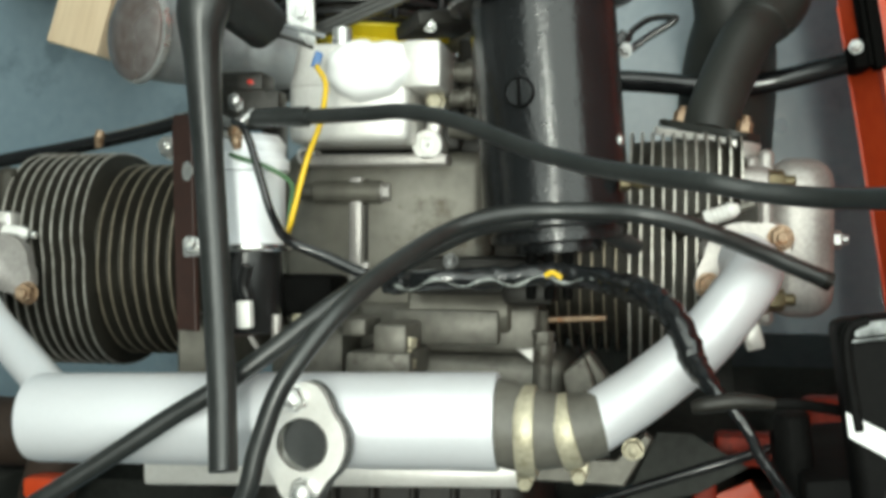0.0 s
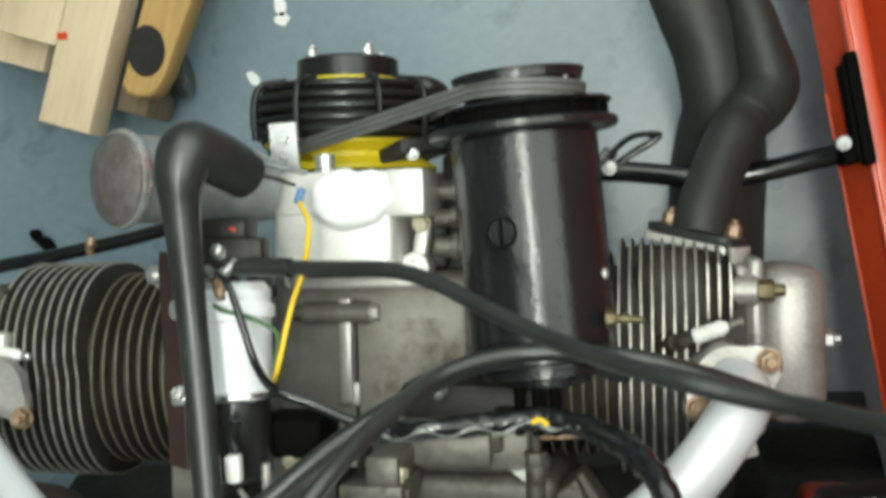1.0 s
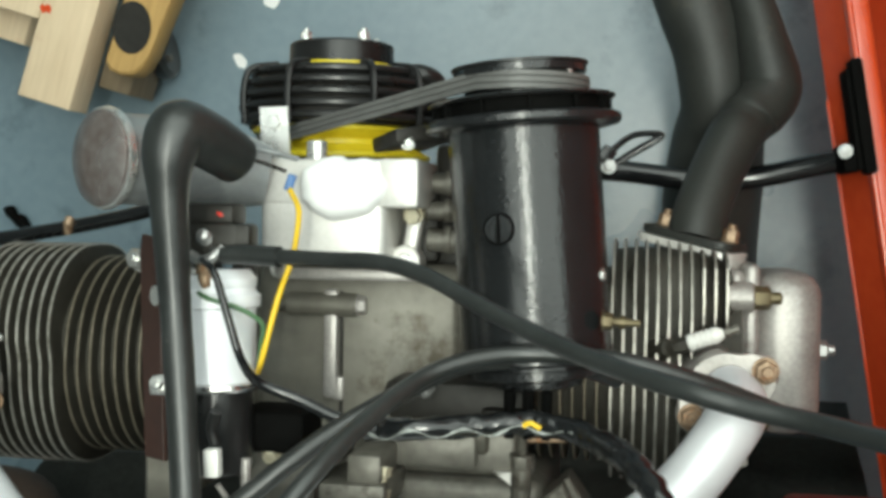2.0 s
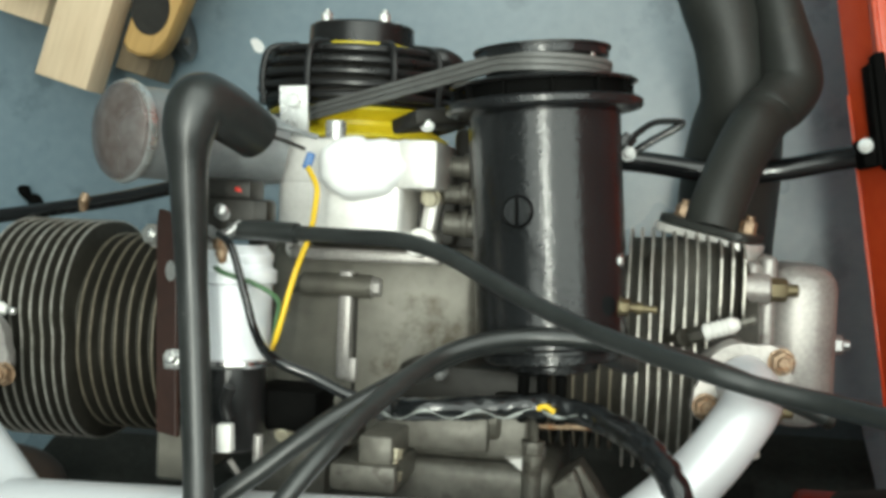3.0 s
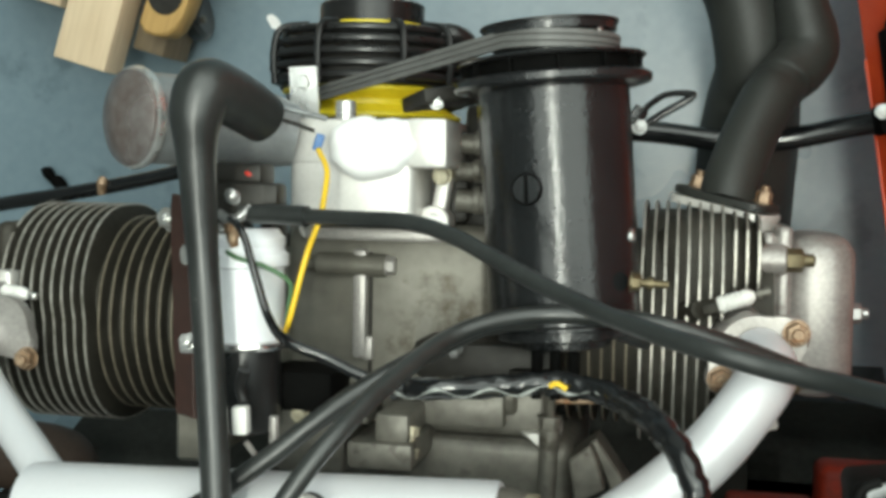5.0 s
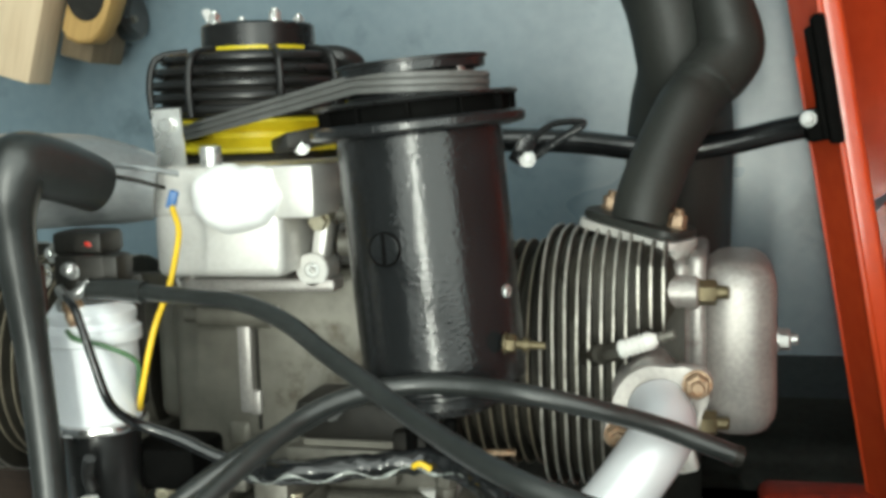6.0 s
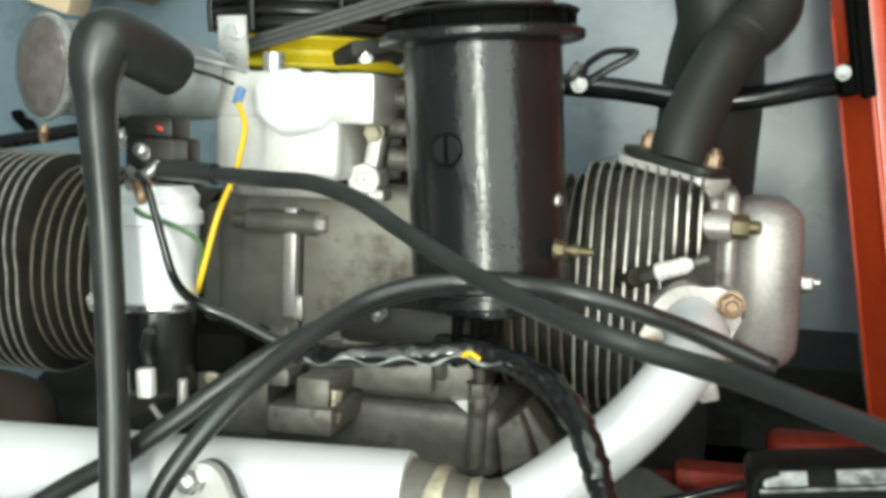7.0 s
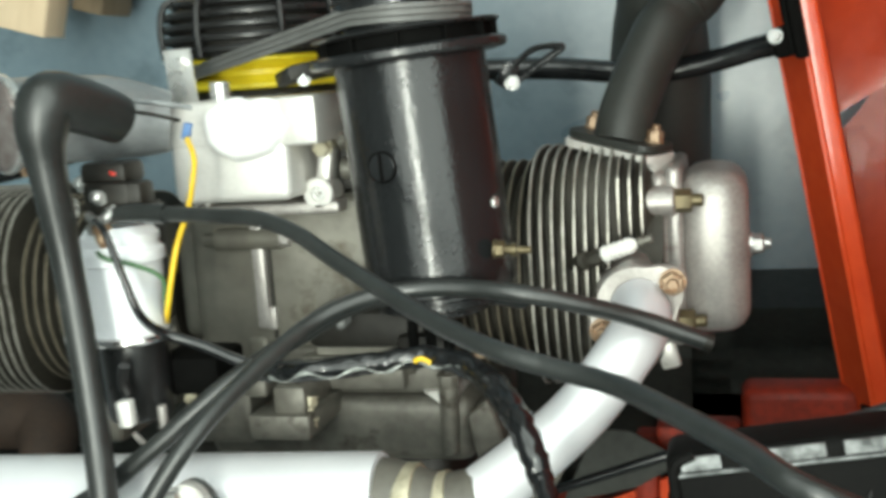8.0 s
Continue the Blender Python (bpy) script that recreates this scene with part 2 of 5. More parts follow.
def curve_points(points, sub=8):
    """A smooth line through the points."""
    p = [Vector(x) for x in points]
    p = [2 * p[0] - p[1]] + p + [2 * p[-1] - p[-2]]
    out = []
    for k in range(1, len(p) - 2):
        for s in range(sub):
            t = s / sub
            out.append(0.5 * (2 * p[k] + (p[k + 1] - p[k - 1]) * t + (2 * p[k - 1] - 5 * p[k] + 4 * p[k + 1] - p[k + 2]) * t * t
                              + (3 * p[k] - p[k - 1] - 3 * p[k + 1] + p[k + 2]) * t ** 3))
    return out + [p[-2]]


def sweep(points, radii, seg=18, sub=8, bm=None, smooth=True, squash=1.0):
    """A tube along a line; radii is one number or one for each given point."""
    bm = bm or bmesh.new()
    line = curve_points(points, sub) if smooth else [Vector(p) for p in points]
    if isinstance(radii, (int, float)):
        radii = [radii] * len(points)
    n = len(line)
    rs = np.interp(np.linspace(0, len(points) - 1, n), range(len(points)), radii)
    side, rings = None, []
    for k, p in enumerate(line):
        d = (line[min(k + 1, n - 1)] - line[max(k - 1, 0)]).normalized()
        if side is None:
            side = d.orthogonal().normalized()
        side = (side - d * side.dot(d)).normalized()
        up = d.cross(side)
        rings.append([bm.verts.new(p + (side * math.cos(a) + up * math.sin(a) * squash) * float(rs[k])) for a in (2 * math.pi * j / seg for j in range(seg))])
    for a, b in zip(rings, rings[1:]):
        for j in range(seg):
            bm.faces.new((a[j], a[(j + 1) % seg], b[(j + 1) % seg], b[j]))
    bm.faces.new(rings[0])
    bm.faces.new(rings[-1])
    return bm


def block(size, m, bevel=0.002, steps=2, bm=None):
    """A box with rounded edges, of that size, at the pose m."""
    own = bmesh.new()
    bmesh.ops.create_cube(own, size=1)
    bmesh.ops.scale(own, vec=size, verts=own.verts)
    if bevel:
        bmesh.ops.bevel(own, geom=own.edges[:], offset=min(bevel, min(size) * 0.45), segments=steps, profile=0.5, affect="EDGES")
    bmesh.ops.transform(own, matrix=m, verts=own.verts)
    if bm is None:
        return own
    me = bpy.data.meshes.new("scrap")
    own.to_mesh(me)
    own.free()
    bm.from_mesh(me)
    bpy.data.meshes.remove(me)
    return bm


def plate(outline, thick, m, bevel=0.0008, bm=None):
    """A flat piece: an outline in x and y, with a thickness in z, at the pose m."""
    own = bmesh.new()
    low = [own.verts.new((x, y, -thick / 2)) for x, y in outline]
    top = [own.verts.new((x, y, thick / 2)) for x, y in outline]
    n = len(outline)
    for k in range(n):
        own.faces.new((low[k], low[(k + 1) % n], top[(k + 1) % n], top[k]))
    own.faces.new(low[::-1])
    own.faces.new(top)
    if bevel:
        rim = [e for e in own.edges if abs(e.verts[0].co.z - e.verts[1].co.z) < 1e-6]
        bmesh.ops.bevel(own, geom=rim, offset=bevel, segments=1, affect="EDGES")
    bmesh.ops.transform(own, matrix=m, verts=own.verts)
    if bm is None:
        return own
    me = bpy.data.meshes.new("scrap")
    own.to_mesh(me)
    own.free()
    bm.from_mesh(me)
    bpy.data.meshes.remove(me)
    return bm


def nut(at, direction, across=0.013, high=0.007, stud=0.0, bm=None):
    """A washer, a hexagon with chamfered corners and, where asked, the end of its stud."""
    d = Vector(direction).normalized()
    at = Vector(at)
    bm = lathe(at, d, [(0, across * 0.66), (0.0014, across * 0.66)], 20, bm)
    r = across / 2 / math.cos(math.pi / 6)
    lathe(at + d * 0.0016, d, [(0, r), (high * 0.82, r), (high, r * 0.86)], 6, bm)
    if stud:
        lathe(at + d * (0.0016 + high), d, [(0, across * 0.31), (stud * 0.85, across * 0.31), (stud, across * 0.24)], 12, bm)
    return bm


def round_outline(w, h, power=2.0, count=48, flat=0.0):
    """A closed outline between an ellipse (2) and a rectangle (8)."""
    out = []
    for k in range(count):
        a = 2 * math.pi * k / count
        c, s = math.cos(a), math.sin(a)
        out.append((w * math.copysign(abs(c) ** (2 / power), c), h * math.copysign(abs(s) ** (2 / power), s)))
    return out


def fin(x, cy, cz, w, h, power, thick=0.0022, bend=0.0, step=0.0):
    """One cooling fin across the x axis, its rim of the second material; step offsets its two halves, as cast round the pushrods."""
    bm = bmesh.new()
    outline = round_outline(w, h, power, 56)
    rings = []
    for dx, k in ((-thick * 0.5, 0.6), (-thick * 0.5, 0.985), (-thick * 0.28, 1.0), (thick * 0.28, 1.0), (thick * 0.5, 0.985), (thick * 0.5, 0.6)):
        rings.append([bm.verts.new((x + dx + bend * noise.noise((y * 30, z * 30, x * 40)) * k - step * 0.5 * math.tanh((y - 0.012) / 0.008), cy + y * k, cz + z * k)) for y, z in outline])
    for i, (a, b) in enumerate(zip(rings, rings[1:])):
        for k in range(56):
            f = bm.faces.new((a[k], a[(k + 1) % 56], b[(k + 1) % 56], b[k]))
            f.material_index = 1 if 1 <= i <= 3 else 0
    return bm


# ---- the garage ----
def slab(name, size, at, material, label, category):
    return alone(name, block(size, pose(*at), 0.0), material, at, label, category, kind="structure")


slab("floor", (9, 9, 0.2), (0, 0, -0.1), FLOOR, "blue-grey painted concrete garage floor, scuffed and dusty", "floor")
slab("wall_north", (9.4, 0.2, 2.9), (0, 4.6, 1.45), WALL, "plain painted garage wall beyond the engine", "wall")
slab("wall_south", (9.4, 0.2, 2.9), (0, -4.6, 1.45), WALL, "plain painted garage wall behind the car", "wall")
slab("wall_east", (0.2, 9, 2.9), (4.6, 0, 1.45), WALL, "plain painted garage side wall", "wall")
slab("wall_west", (0.2, 9, 2.9), (-4.6, 0, 1.45), WALL, "plain painted garage side wall", "wall")
slab("ceiling", (9.4, 9.4, 0.15), (0, 0, 2.975), CEILING, "plain pale garage ceiling", "ceiling")

# ---- engine: flat twin, its crank along y, cylinders to both sides ----
CX, CZ = -0.09, 0.50
engine = thing("engine", (CX, 0, 0.40), "air-cooled flat-twin engine with oil-stained aluminium case", "engine")

# crankcase with rounded shoulders and a split line
bm = bmesh.new()
block((0.176, 0.150, 0.22), pose(-0.056, 0.008, 0.497), 0.014, 3, bm)
block((0.230, 0.190, 0.10), pose(-0.075, -0.01, 0.44), 0.02, 3, bm)
block((0.05, 0.10, 0.03), pose(-0.14, 0.01, 0.575), 0.01, 3, bm)
crankcase = part("crankcase", bm, CASE, engine, "grey cast aluminium crankcase, oil-stained")
# rib in paler aluminium: its ridge highlight is put into the colour
bm = bmesh.new()
block((0.0115, 0.088, 0.010), pose(-0.0785, 0.018, 0.609), 0.003, 2, bm)
block((0.010, 0.020, 0.007), pose(-0.072, -0.018, 0.609), 0.003, 2, bm)
part("case_rib", bm, COVER, crankcase)
part("case_joint", block((0.003, 0.10, 0.004), pose(-0.0705, 0.010, 0.6065), 0.0008, 1), GREASE, crankcase)
part("case_boss", block((0.020, 0.020, 0.012), pose(-0.088, -0.044, 0.604), 0.005, 3), CASE, crankcase)
bm = rod((-0.116, 0.049, 0.609), (-0.056, 0.049, 0.609), 0.0095, 0.0095, 24, 0.002)
rod((-0.126, 0.049, 0.609), (-0.112, 0.049, 0.609), 0.006, bm=bm)
part("through_stud", bm, CASE, crankcase)
part("stud_nut", nut((-0.057, 0.049, 0.609), (1, 0, 0), 0.013, 0.006), COVER, crankcase)

# front cover that carries the filler neck
bm = bmesh.new()
block((0.123, 0.036, 0.16), pose(-0.0605, 0.1455, 0.582), 0.004, 3, bm)
block((0.098, 0.050, 0.16), pose(-0.0730, 0.110, 0.5815), 0.007, 3, bm)
block((0.030, 0.037, 0.11), pose(-0.0135, 0.1455, 0.609), 0.003, 2, bm)
front = part("front_cover", bm, CLEAN, engine, "bright cast aluminium front cover")
# recess floor in dark metal: the pocket's shade is in its colour
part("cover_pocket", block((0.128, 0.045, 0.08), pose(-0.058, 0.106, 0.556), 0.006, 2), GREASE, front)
bm = block((0.122, 0.010, 0.10), pose(-0.0605, 0.0745, 0.577), 0.003, 2)
part("cover_flange", bm, COVER, front)
bm = lathe((-0.016, 0.086, 0.60), (0, 0, 1), [(0, 0.0125), (0.026, 0.0125), (0.027, 0.0115), (0.027, 0.006), (0.022, 0.006)], 28)
block((0.012, 0.036, 0.022), pose(-0.0115, 0.104, 0.612, 0, 0, -10), 0.004, 2, bm)
part("bolt_boss", bm, CLEAN, front)
part("cap_screw", lathe((-0.016, 0.086, 0.618), (0, 0, 1), [(0, 0.006), (0.007, 0.006), (0.008, 0.005), (0.008, 0.0028), (0.004, 0.0028)], 18), ZINC, front)
bm = lathe((-0.118, 0.078, 0.60), (0, 0, 1), [(0, 0.008), (0.024, 0.008), (0.025, 0.007), (0.025, 0.0045), (0.018, 0.0045)], 24)
part("bolt_boss", bm, CLEAN, front)
bm = lathe((-0.011, 0.116, 0.60), (0, -1, 0.1), [(-0.012, 0.008), (-0.002, 0.008), (0.0, 0.0055), (0.012, 0.0055), (0.013, 0.004), (0.030, 0.004)], 18)
nut((-0.010, 0.122, 0.622), (0, -0.2, 1), 0.012, 0.006, 0, bm)
part("oil_union", bm, BRASS, front, "yellow brass pipe union")
bm = bmesh.new()
block((0.040, 0.110, 0.11), pose(0.020, 0.125, 0.530), 0.006, 2, bm)
block((0.012, 0.070, 0.03), pose(0.030, 0.130, 0.590), 0.004, 2, bm)
part("side_housing", bm, GREASE, engine)
for y, r, z in ((0.103, 0.0095, 0.603), (0.126, 0.0075, 0.606), (0.148, 0.0085, 0.600)):
    bm = rod((-0.002, y, z), (0.034, y - 0.002, z), r, r, 20, 0.0012)
    rod((0.012, y, z), (0.018, y, z), r + 0.002, r + 0.002, 20, 0.0008, bm)
    part("side_fitting", bm, CAST, engine)
part("cover_plug", rod((-0.082, 0.160, 0.645), (-0.082, 0.178, 0.645), 0.008, 0.008, 20, 0.001), ZINC, front)

# rear bell housing, bosses and webs
bm = bmesh.new()
block((0.26, 0.30, 0.20), pose(-0.06, -0.28, 0.47), 0.03, 4, bm)
part("casing_flange", block((0.33, 0.024, 0.030), pose(-0.105, -0.186, 0.587, 0, 0, 2), 0.004, 2), CLEAN, engine)
gearbox = part("gearbox", bm, GREASE, engine, "dark oily gearbox casing")
for k in range(6):
    part("rib", block((0.006, 0.20, 0.02), pose(-0.14 + 0.035 * k, -0.26, 0.575), 0.002, 1), GREASE, gearbox)
bm = bmesh.new()
block((0.150, 0.040, 0.20), pose(0.000, -0.062, 0.515), 0.006, 3, bm)
block((0.086, 0.028, 0.05), pose(0.000, -0.060, 0.603), 0.003, 2, bm)
block((0.230, 0.055, 0.20), pose(-0.02, -0.110, 0.52), 0.012, 3, bm)
bell = part("bell_housing", bm, CAST, engine, "grimy grey bell housing")
part("shaft_housing", rod((-0.033, -0.0475, 0.600), (0.052, -0.0475, 0.600), 0.0230, 0.0230, 40, 0.003), CASE, bell)
bm = bmesh.new()
block((0.050, 0.020, 0.10), pose(-0.040, -0.086, 0.640), 0.003, 2, bm)
block((0.026, 0.022, 0.06), pose(-0.032, -0.066, 0.655), 0.003, 2, bm)
block((0.020, 0.014, 0.05), pose(-0.062, -0.058, 0.655), 0.003, 2, bm)
part("lug", bm, CAST, bell)
bm = nut((-0.020, -0.066, 0.672), (0, -1, 0.2), 0.011, 0.006, 0.005)
nut((-0.020, -0.082, 0.675), (0, -1, 0.2), 0.011, 0.006, 0, bm)
part("lug_bolt", bm, BRASS, bell)
bm = block((0.060, 0.05, 0.12), pose(-0.105, -0.085, 0.60), 0.006, 2)
part("lug", bm, CAST, bell)
bm = lathe((0.078, -0.046, 0.622), (0, -1, 0), [(0.0006 * k, 0.0043 if k % 2 else 0.0036) for k in range(50)], 14)
rod((0.078, -0.072, 0.622), (0.077, -0.128, 0.622), 0.0082, 0.0070, 18, 0.001, bm)
nut((0.078, -0.062, 0.622), (0, -1, 0), 0.0145, 0.009, 0, bm)
part("adjuster_rod", bm, CAST, bell)
part("web", plate([(0.056, -0.077), (0.072, -0.076), (0.084, -0.074), (0.083, -0.096), (0.074, -0.090)], 0.05, pose(0, 0, 0.597), 0.0012), CLEAN, bell)
part("web", plate([(0.094, -0.094), (0.110, -0.081), (0.115, -0.090), (0.122, -0.114), (0.100, -0.128)], 0.05, pose(0, 0, 0.607), 0.0015), CAST, bell)
part("web", plate([(0.110, -0.081), (0.114, -0.079), (0.142, -0.118), (0.128, -0.124)], 0.04, pose(0, 0, 0.597), 0.0015), CAST, bell)
bm = plate([(-0.05, -0.016), (0.030, -0.018), (0.052, 0.020), (0.046, 0.026), (0.024, 0.0), (-0.05, 0.004)], 0.012, pose(0.112, -0.166, 0.61), 0.002)
part("mount_foot", bm, CAST, bell)
part("cross_rod", rod((0.040, -0.056, 0.600), (0.126, -0.052, 0.600), 0.0026, seg=12), RUST, bell)
part("foot_nut", nut((0.149, -0.152, 0.626), (0, 0, 1), 0.013, 0.008, 0.004), BRASS, bell)
part("rear_bolt", nut((0.011, -0.006, 0.665), (0, -0.4, 1), 0.009, 0.006, 0.004), STEEL, bell)
bm = bmesh.new()
block((0.110, 0.030, 0.09), pose(0.030, -0.018, 0.612), 0.008, 2, bm)
block((0.040, 0.020, 0.05), pose(0.070, -0.030, 0.640), 0.006, 2, bm)
part("rear_cover", bm, GREASE, engine)


def cylinder(side, cy, base, barrel, head, tip, core):
    """One cylinder with its head; the numbers are places along x."""
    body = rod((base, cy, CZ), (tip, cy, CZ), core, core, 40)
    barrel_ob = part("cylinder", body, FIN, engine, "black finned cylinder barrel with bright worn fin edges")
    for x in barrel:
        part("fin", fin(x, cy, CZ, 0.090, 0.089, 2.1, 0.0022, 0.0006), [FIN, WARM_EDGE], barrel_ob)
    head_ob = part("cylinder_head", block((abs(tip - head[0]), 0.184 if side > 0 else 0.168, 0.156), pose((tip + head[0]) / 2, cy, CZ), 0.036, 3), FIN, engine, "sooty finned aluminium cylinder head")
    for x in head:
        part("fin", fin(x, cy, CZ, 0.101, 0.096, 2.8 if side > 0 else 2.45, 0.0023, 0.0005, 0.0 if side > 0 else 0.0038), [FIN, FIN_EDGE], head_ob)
    return head_ob


right = cylinder(1, 0.004, 0.03, [0.0845 + 0.0098 * k for k in range(6)], [0.1443 + 0.0088 * k for k in range(8)], 0.246, 0.077)
left = cylinder(-1, -0.009, -0.18, [-0.3205 + 0.01135 * k for k in range(9)], [-0.4095 + 0.0097 * k for k in range(9)], -0.43, 0.075)
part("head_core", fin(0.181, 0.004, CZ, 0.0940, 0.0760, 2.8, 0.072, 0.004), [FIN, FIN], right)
# short fins over the port side of the right head
for k in range(3):
    o = [(0.030, 0.03), (0.088, 0.03), (0.094, 0.045), (0.092, 0.072), (0.080, 0.090), (0.055, 0.095), (0.036, 0.092), (0.030, 0.080)]
    bm = plate(o, 0.0023, Matrix.Translation((0.2147 + 0.0088 * k, 0.004, CZ)) @ Matrix(((0, 0, 1, 0), (1, 0, 0, 0), (0, 1, 0, 0), (0, 0, 0, 1))), 0.0004)
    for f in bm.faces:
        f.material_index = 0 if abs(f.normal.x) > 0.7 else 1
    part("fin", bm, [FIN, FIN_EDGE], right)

# right head: ports, studs, plug and valve cover
bm = block((0.056, 0.134, 0.118), pose(0.2840, 0.014, 0.487), 0.021, 4)
block((0.013, 0.146, 0.130), pose(0.2545, 0.014, 0.487), 0.005, 3, bm)
cover = part("valve_cover", bm, COVER, engine, "satin aluminium valve cover with rounded edges")
part("cover_washer", lathe((0.311, 0.013, 0.487), (1, 0, 0), [(0, 0.0), (0, 0.0115), (0.0025, 0.0115), (0.003, 0.010), (0.003, 0.0)], 28), ZINC, cover)
part("cover_nut", nut((0.314, 0.013, 0.487), (1, 0, 0), 0.0150, 0.008, 0.006), STEEL, cover)
part("head_flange", block((0.014, 0.140, 0.126), pose(0.2425, 0.012, 0.490), 0.008, 3), COVER, right)
for y, z, x0 in ((0.060, 0.553, 0.214), (-0.037, 0.556, 0.220)):
    part("stud_boss", rod((x0, y, z), (0.256, y, z), 0.0145, 0.0125, 24, 0.002), COVER, right)
    part("head_nut", nut((0.255, y, z), (1, 0, 0), 0.0165, 0.012, 0.009), DULL, right, "dull brass-coloured head nut")
part("lower_tab", block((0.016, 0.024, 0.012), pose(0.245, -0.068, 0.540, 0, 0, 14), 0.003, 2), CLEAN, right)
part("intake_port", block((0.042, 0.062, 0.10), pose(0.228, -0.008, 0.580, 0, 0, 35), 0.012, 3), COVER, right)
part("plug_boss", rod((0.178, 0.018, 0.580), (0.190, 0.0225, 0.600), 0.0085, 0.0075, 24, 0.0015), FIN, right)
# the exhaust port's face stands across y; its long side runs out and up
EU = Vector((0.076, -0.018, 0.038)).normalized()
EN = (Vector((0, 1, 0)) - EU * EU.y).normalized()
EV = EN.cross(EU)
EXF = Matrix((( *[EU.x, EV.x, EN.x], 0.2085), (*[EU.y, EV.y, EN.y], 0.1000), (*[EU.z, EV.z, EN.z], 0.5050), (0, 0, 0, 1)))
part("exhaust_port", plate(round_outline(0.0430, 0.026, 6.0, 48), 0.0065, EXF, 0.0012), CLEAN, right)
part("port_web", plate([(-0.012, 0.004), (0.013, 0.004), (0.010, -0.012), (0.002, -0.034), (-0.006, -0.036)], 0.030, pose(0.2360, 0.0910, 0.516, 0, -26, -6), 0.003), CLEAN, right)

# spark plug of the right head
PA, PD = (0.195, 0.0245, 0.606), Vector((1, 0.34, 0.06)).normalized()
plug = part("spark_plug", lathe(PA, PD, [(-0.004, 0.005), (0.001, 0.0066), (0.007, 0.0066), (0.008, 0.0056)], 6), FIN, right, "white spark plug without its lead")
prof = [(0.008, 0.0058), (0.010, 0.0068)]
for k in range(4):
    prof += [(0.0125 + 0.004 * k, 0.0068), (0.0135 + 0.004 * k, 0.0060), (0.0145 + 0.004 * k, 0.0060), (0.0155 + 0.004 * k, 0.0067)]
prof += [(0.032, 0.0060), (0.034, 0.0046), (0.036, 0.0034)]
part("insulator", lathe(PA, PD, prof, 28), CERAMIC, plug)
part("terminal", lathe(PA, PD, [(0.035, 0.0022), (0.038, 0.0022), (0.038, 0.0040), (0.041, 0.0040), (0.041, 0.0028), (0.044, 0.0028), (0.044, 0.0036), (0.048, 0.0034)], 16), CAST, plug)
plug = part("spark_plug", lathe((-0.412, 0.016, 0.60), (1, -0.1, 0.1), [(0, 0.008), (0.010, 0.008)], 6), COVER, left, "white spark plug without its lead")
part("insulator", lathe((-0.412, 0.016, 0.60), (1, -0.1, 0.1), [(a - 0.002, r) for a, r in prof], 24), CERAMIC, plug)
part("terminal", lathe((-0.412, 0.016, 0.60), (1, -0.1, 0.1), [(0.033, 0.0022), (0.036, 0.0036), (0.041, 0.0036), (0.042, 0.003)], 16), ZINC, plug)
bm = block((0.04, 0.12, 0.12), pose(-0.445, -0.009, 0.50), 0.018, 3)
part("valve_cover", bm, COVER, engine, "satin aluminium valve cover with rounded edges")
bm = block((0.020, 0.030, 0.02), pose(-0.408, 0.018, 0.59), 0.004, 2)
part("plug_boss", bm, CLEAN, left)


part("cover_lip", sweep([(-0.448, 0.052, 0.520), (-0.440, 0.074, 0.498), (-0.428, 0.088, 0.478)], [0.004, 0.0055, 0.004], 12), CLEAN, left)

# ---- intake manifold ----
manifold = thing("intake_manifold", (-0.13, -0.127, 0.68), "silver-painted intake manifold tube above the gearbox", "manifold")
bm = lathe((-0.286, -0.1235, 0.754), (1, 0.0250, 0), [(0, 0.022), (0.001, 0.0280), (0.004, 0.0312), (0.010, 0.0322), (0.345, 0.0337), (0.347, 0.0327), (0.347, 0.027), (0.330, 0.027)], 56)
part("tube", bm, SILVER, manifold)
bm = sweep([(0.231, -0.004, 0.640), (0.236, -0.012, 0.668), (0.222, -0.032, 0.690), (0.196, -0.063, 0.708), (0.160, -0.092, 0.731), (0.122, -0.1165, 0.752)], 0.0207, 36)
part("branch_pipe", bm, SILVER, manifold)
bm = sweep([(-0.410, -0.010, 0.618), (-0.404, -0.032, 0.645), (-0.376, -0.054, 0.669), (-0.339, -0.074, 0.697), (-0.305, -0.091, 0.722), (-0.270, -0.109, 0.748)], [0.0172, 0.0160, 0.0152, 0.0150, 0.0150, 0.0150], 36)
part("branch_pipe", bm, SILVER, manifold)
bm = sweep([(0.048, -0.1155, 0.752), (0.064, -0.1165, 0.752), (0.080, -0.1195, 0.752), (0.106, -0.1195, 0.752), (0.130, -0.1140, 0.749)], [0.0300, 0.0300, 0.0288, 0.0240, 0.0222], 36)
part("joint_hose", bm, JOINT, manifold, "black rubber joint hose")
for at, way, r in (((0.0805, -0.1205, 0.752), (1, 0.03, 0), 0.0292), ((0.1070, -0.1200, 0.752), (1, 0.28, 0), 0.0238)):
    d = Vector(way).normalized()
    prof = [(-0.0065, r - 0.002), (-0.0065, r + 0.0012), (-0.005, r + 0.002), (0.005, r + 0.002), (0.0065, r + 0.0012), (0.0065, r - 0.002)]
    clamp = part("hose_clamp", lathe(at, d, prof, 48), BRASS, manifold, "yellowed worm-drive hose clamp")
    p = Vector(at) + Vector((-0.002 if r > 0.026 else 0.008, -r - 0.002, -0.012))
    bm = block((0.013, 0.010, 0.016), Matrix.Translation(p), 0.002, 2)
    lathe(p + Vector((0, -0.004, 0.004)), (0, -0.2, 1), [(0, 0.0055), (0.008, 0.0055), (0.009, 0.0045)], 6, bm)
    part("clamp_screw", bm, BRASS, clamp)
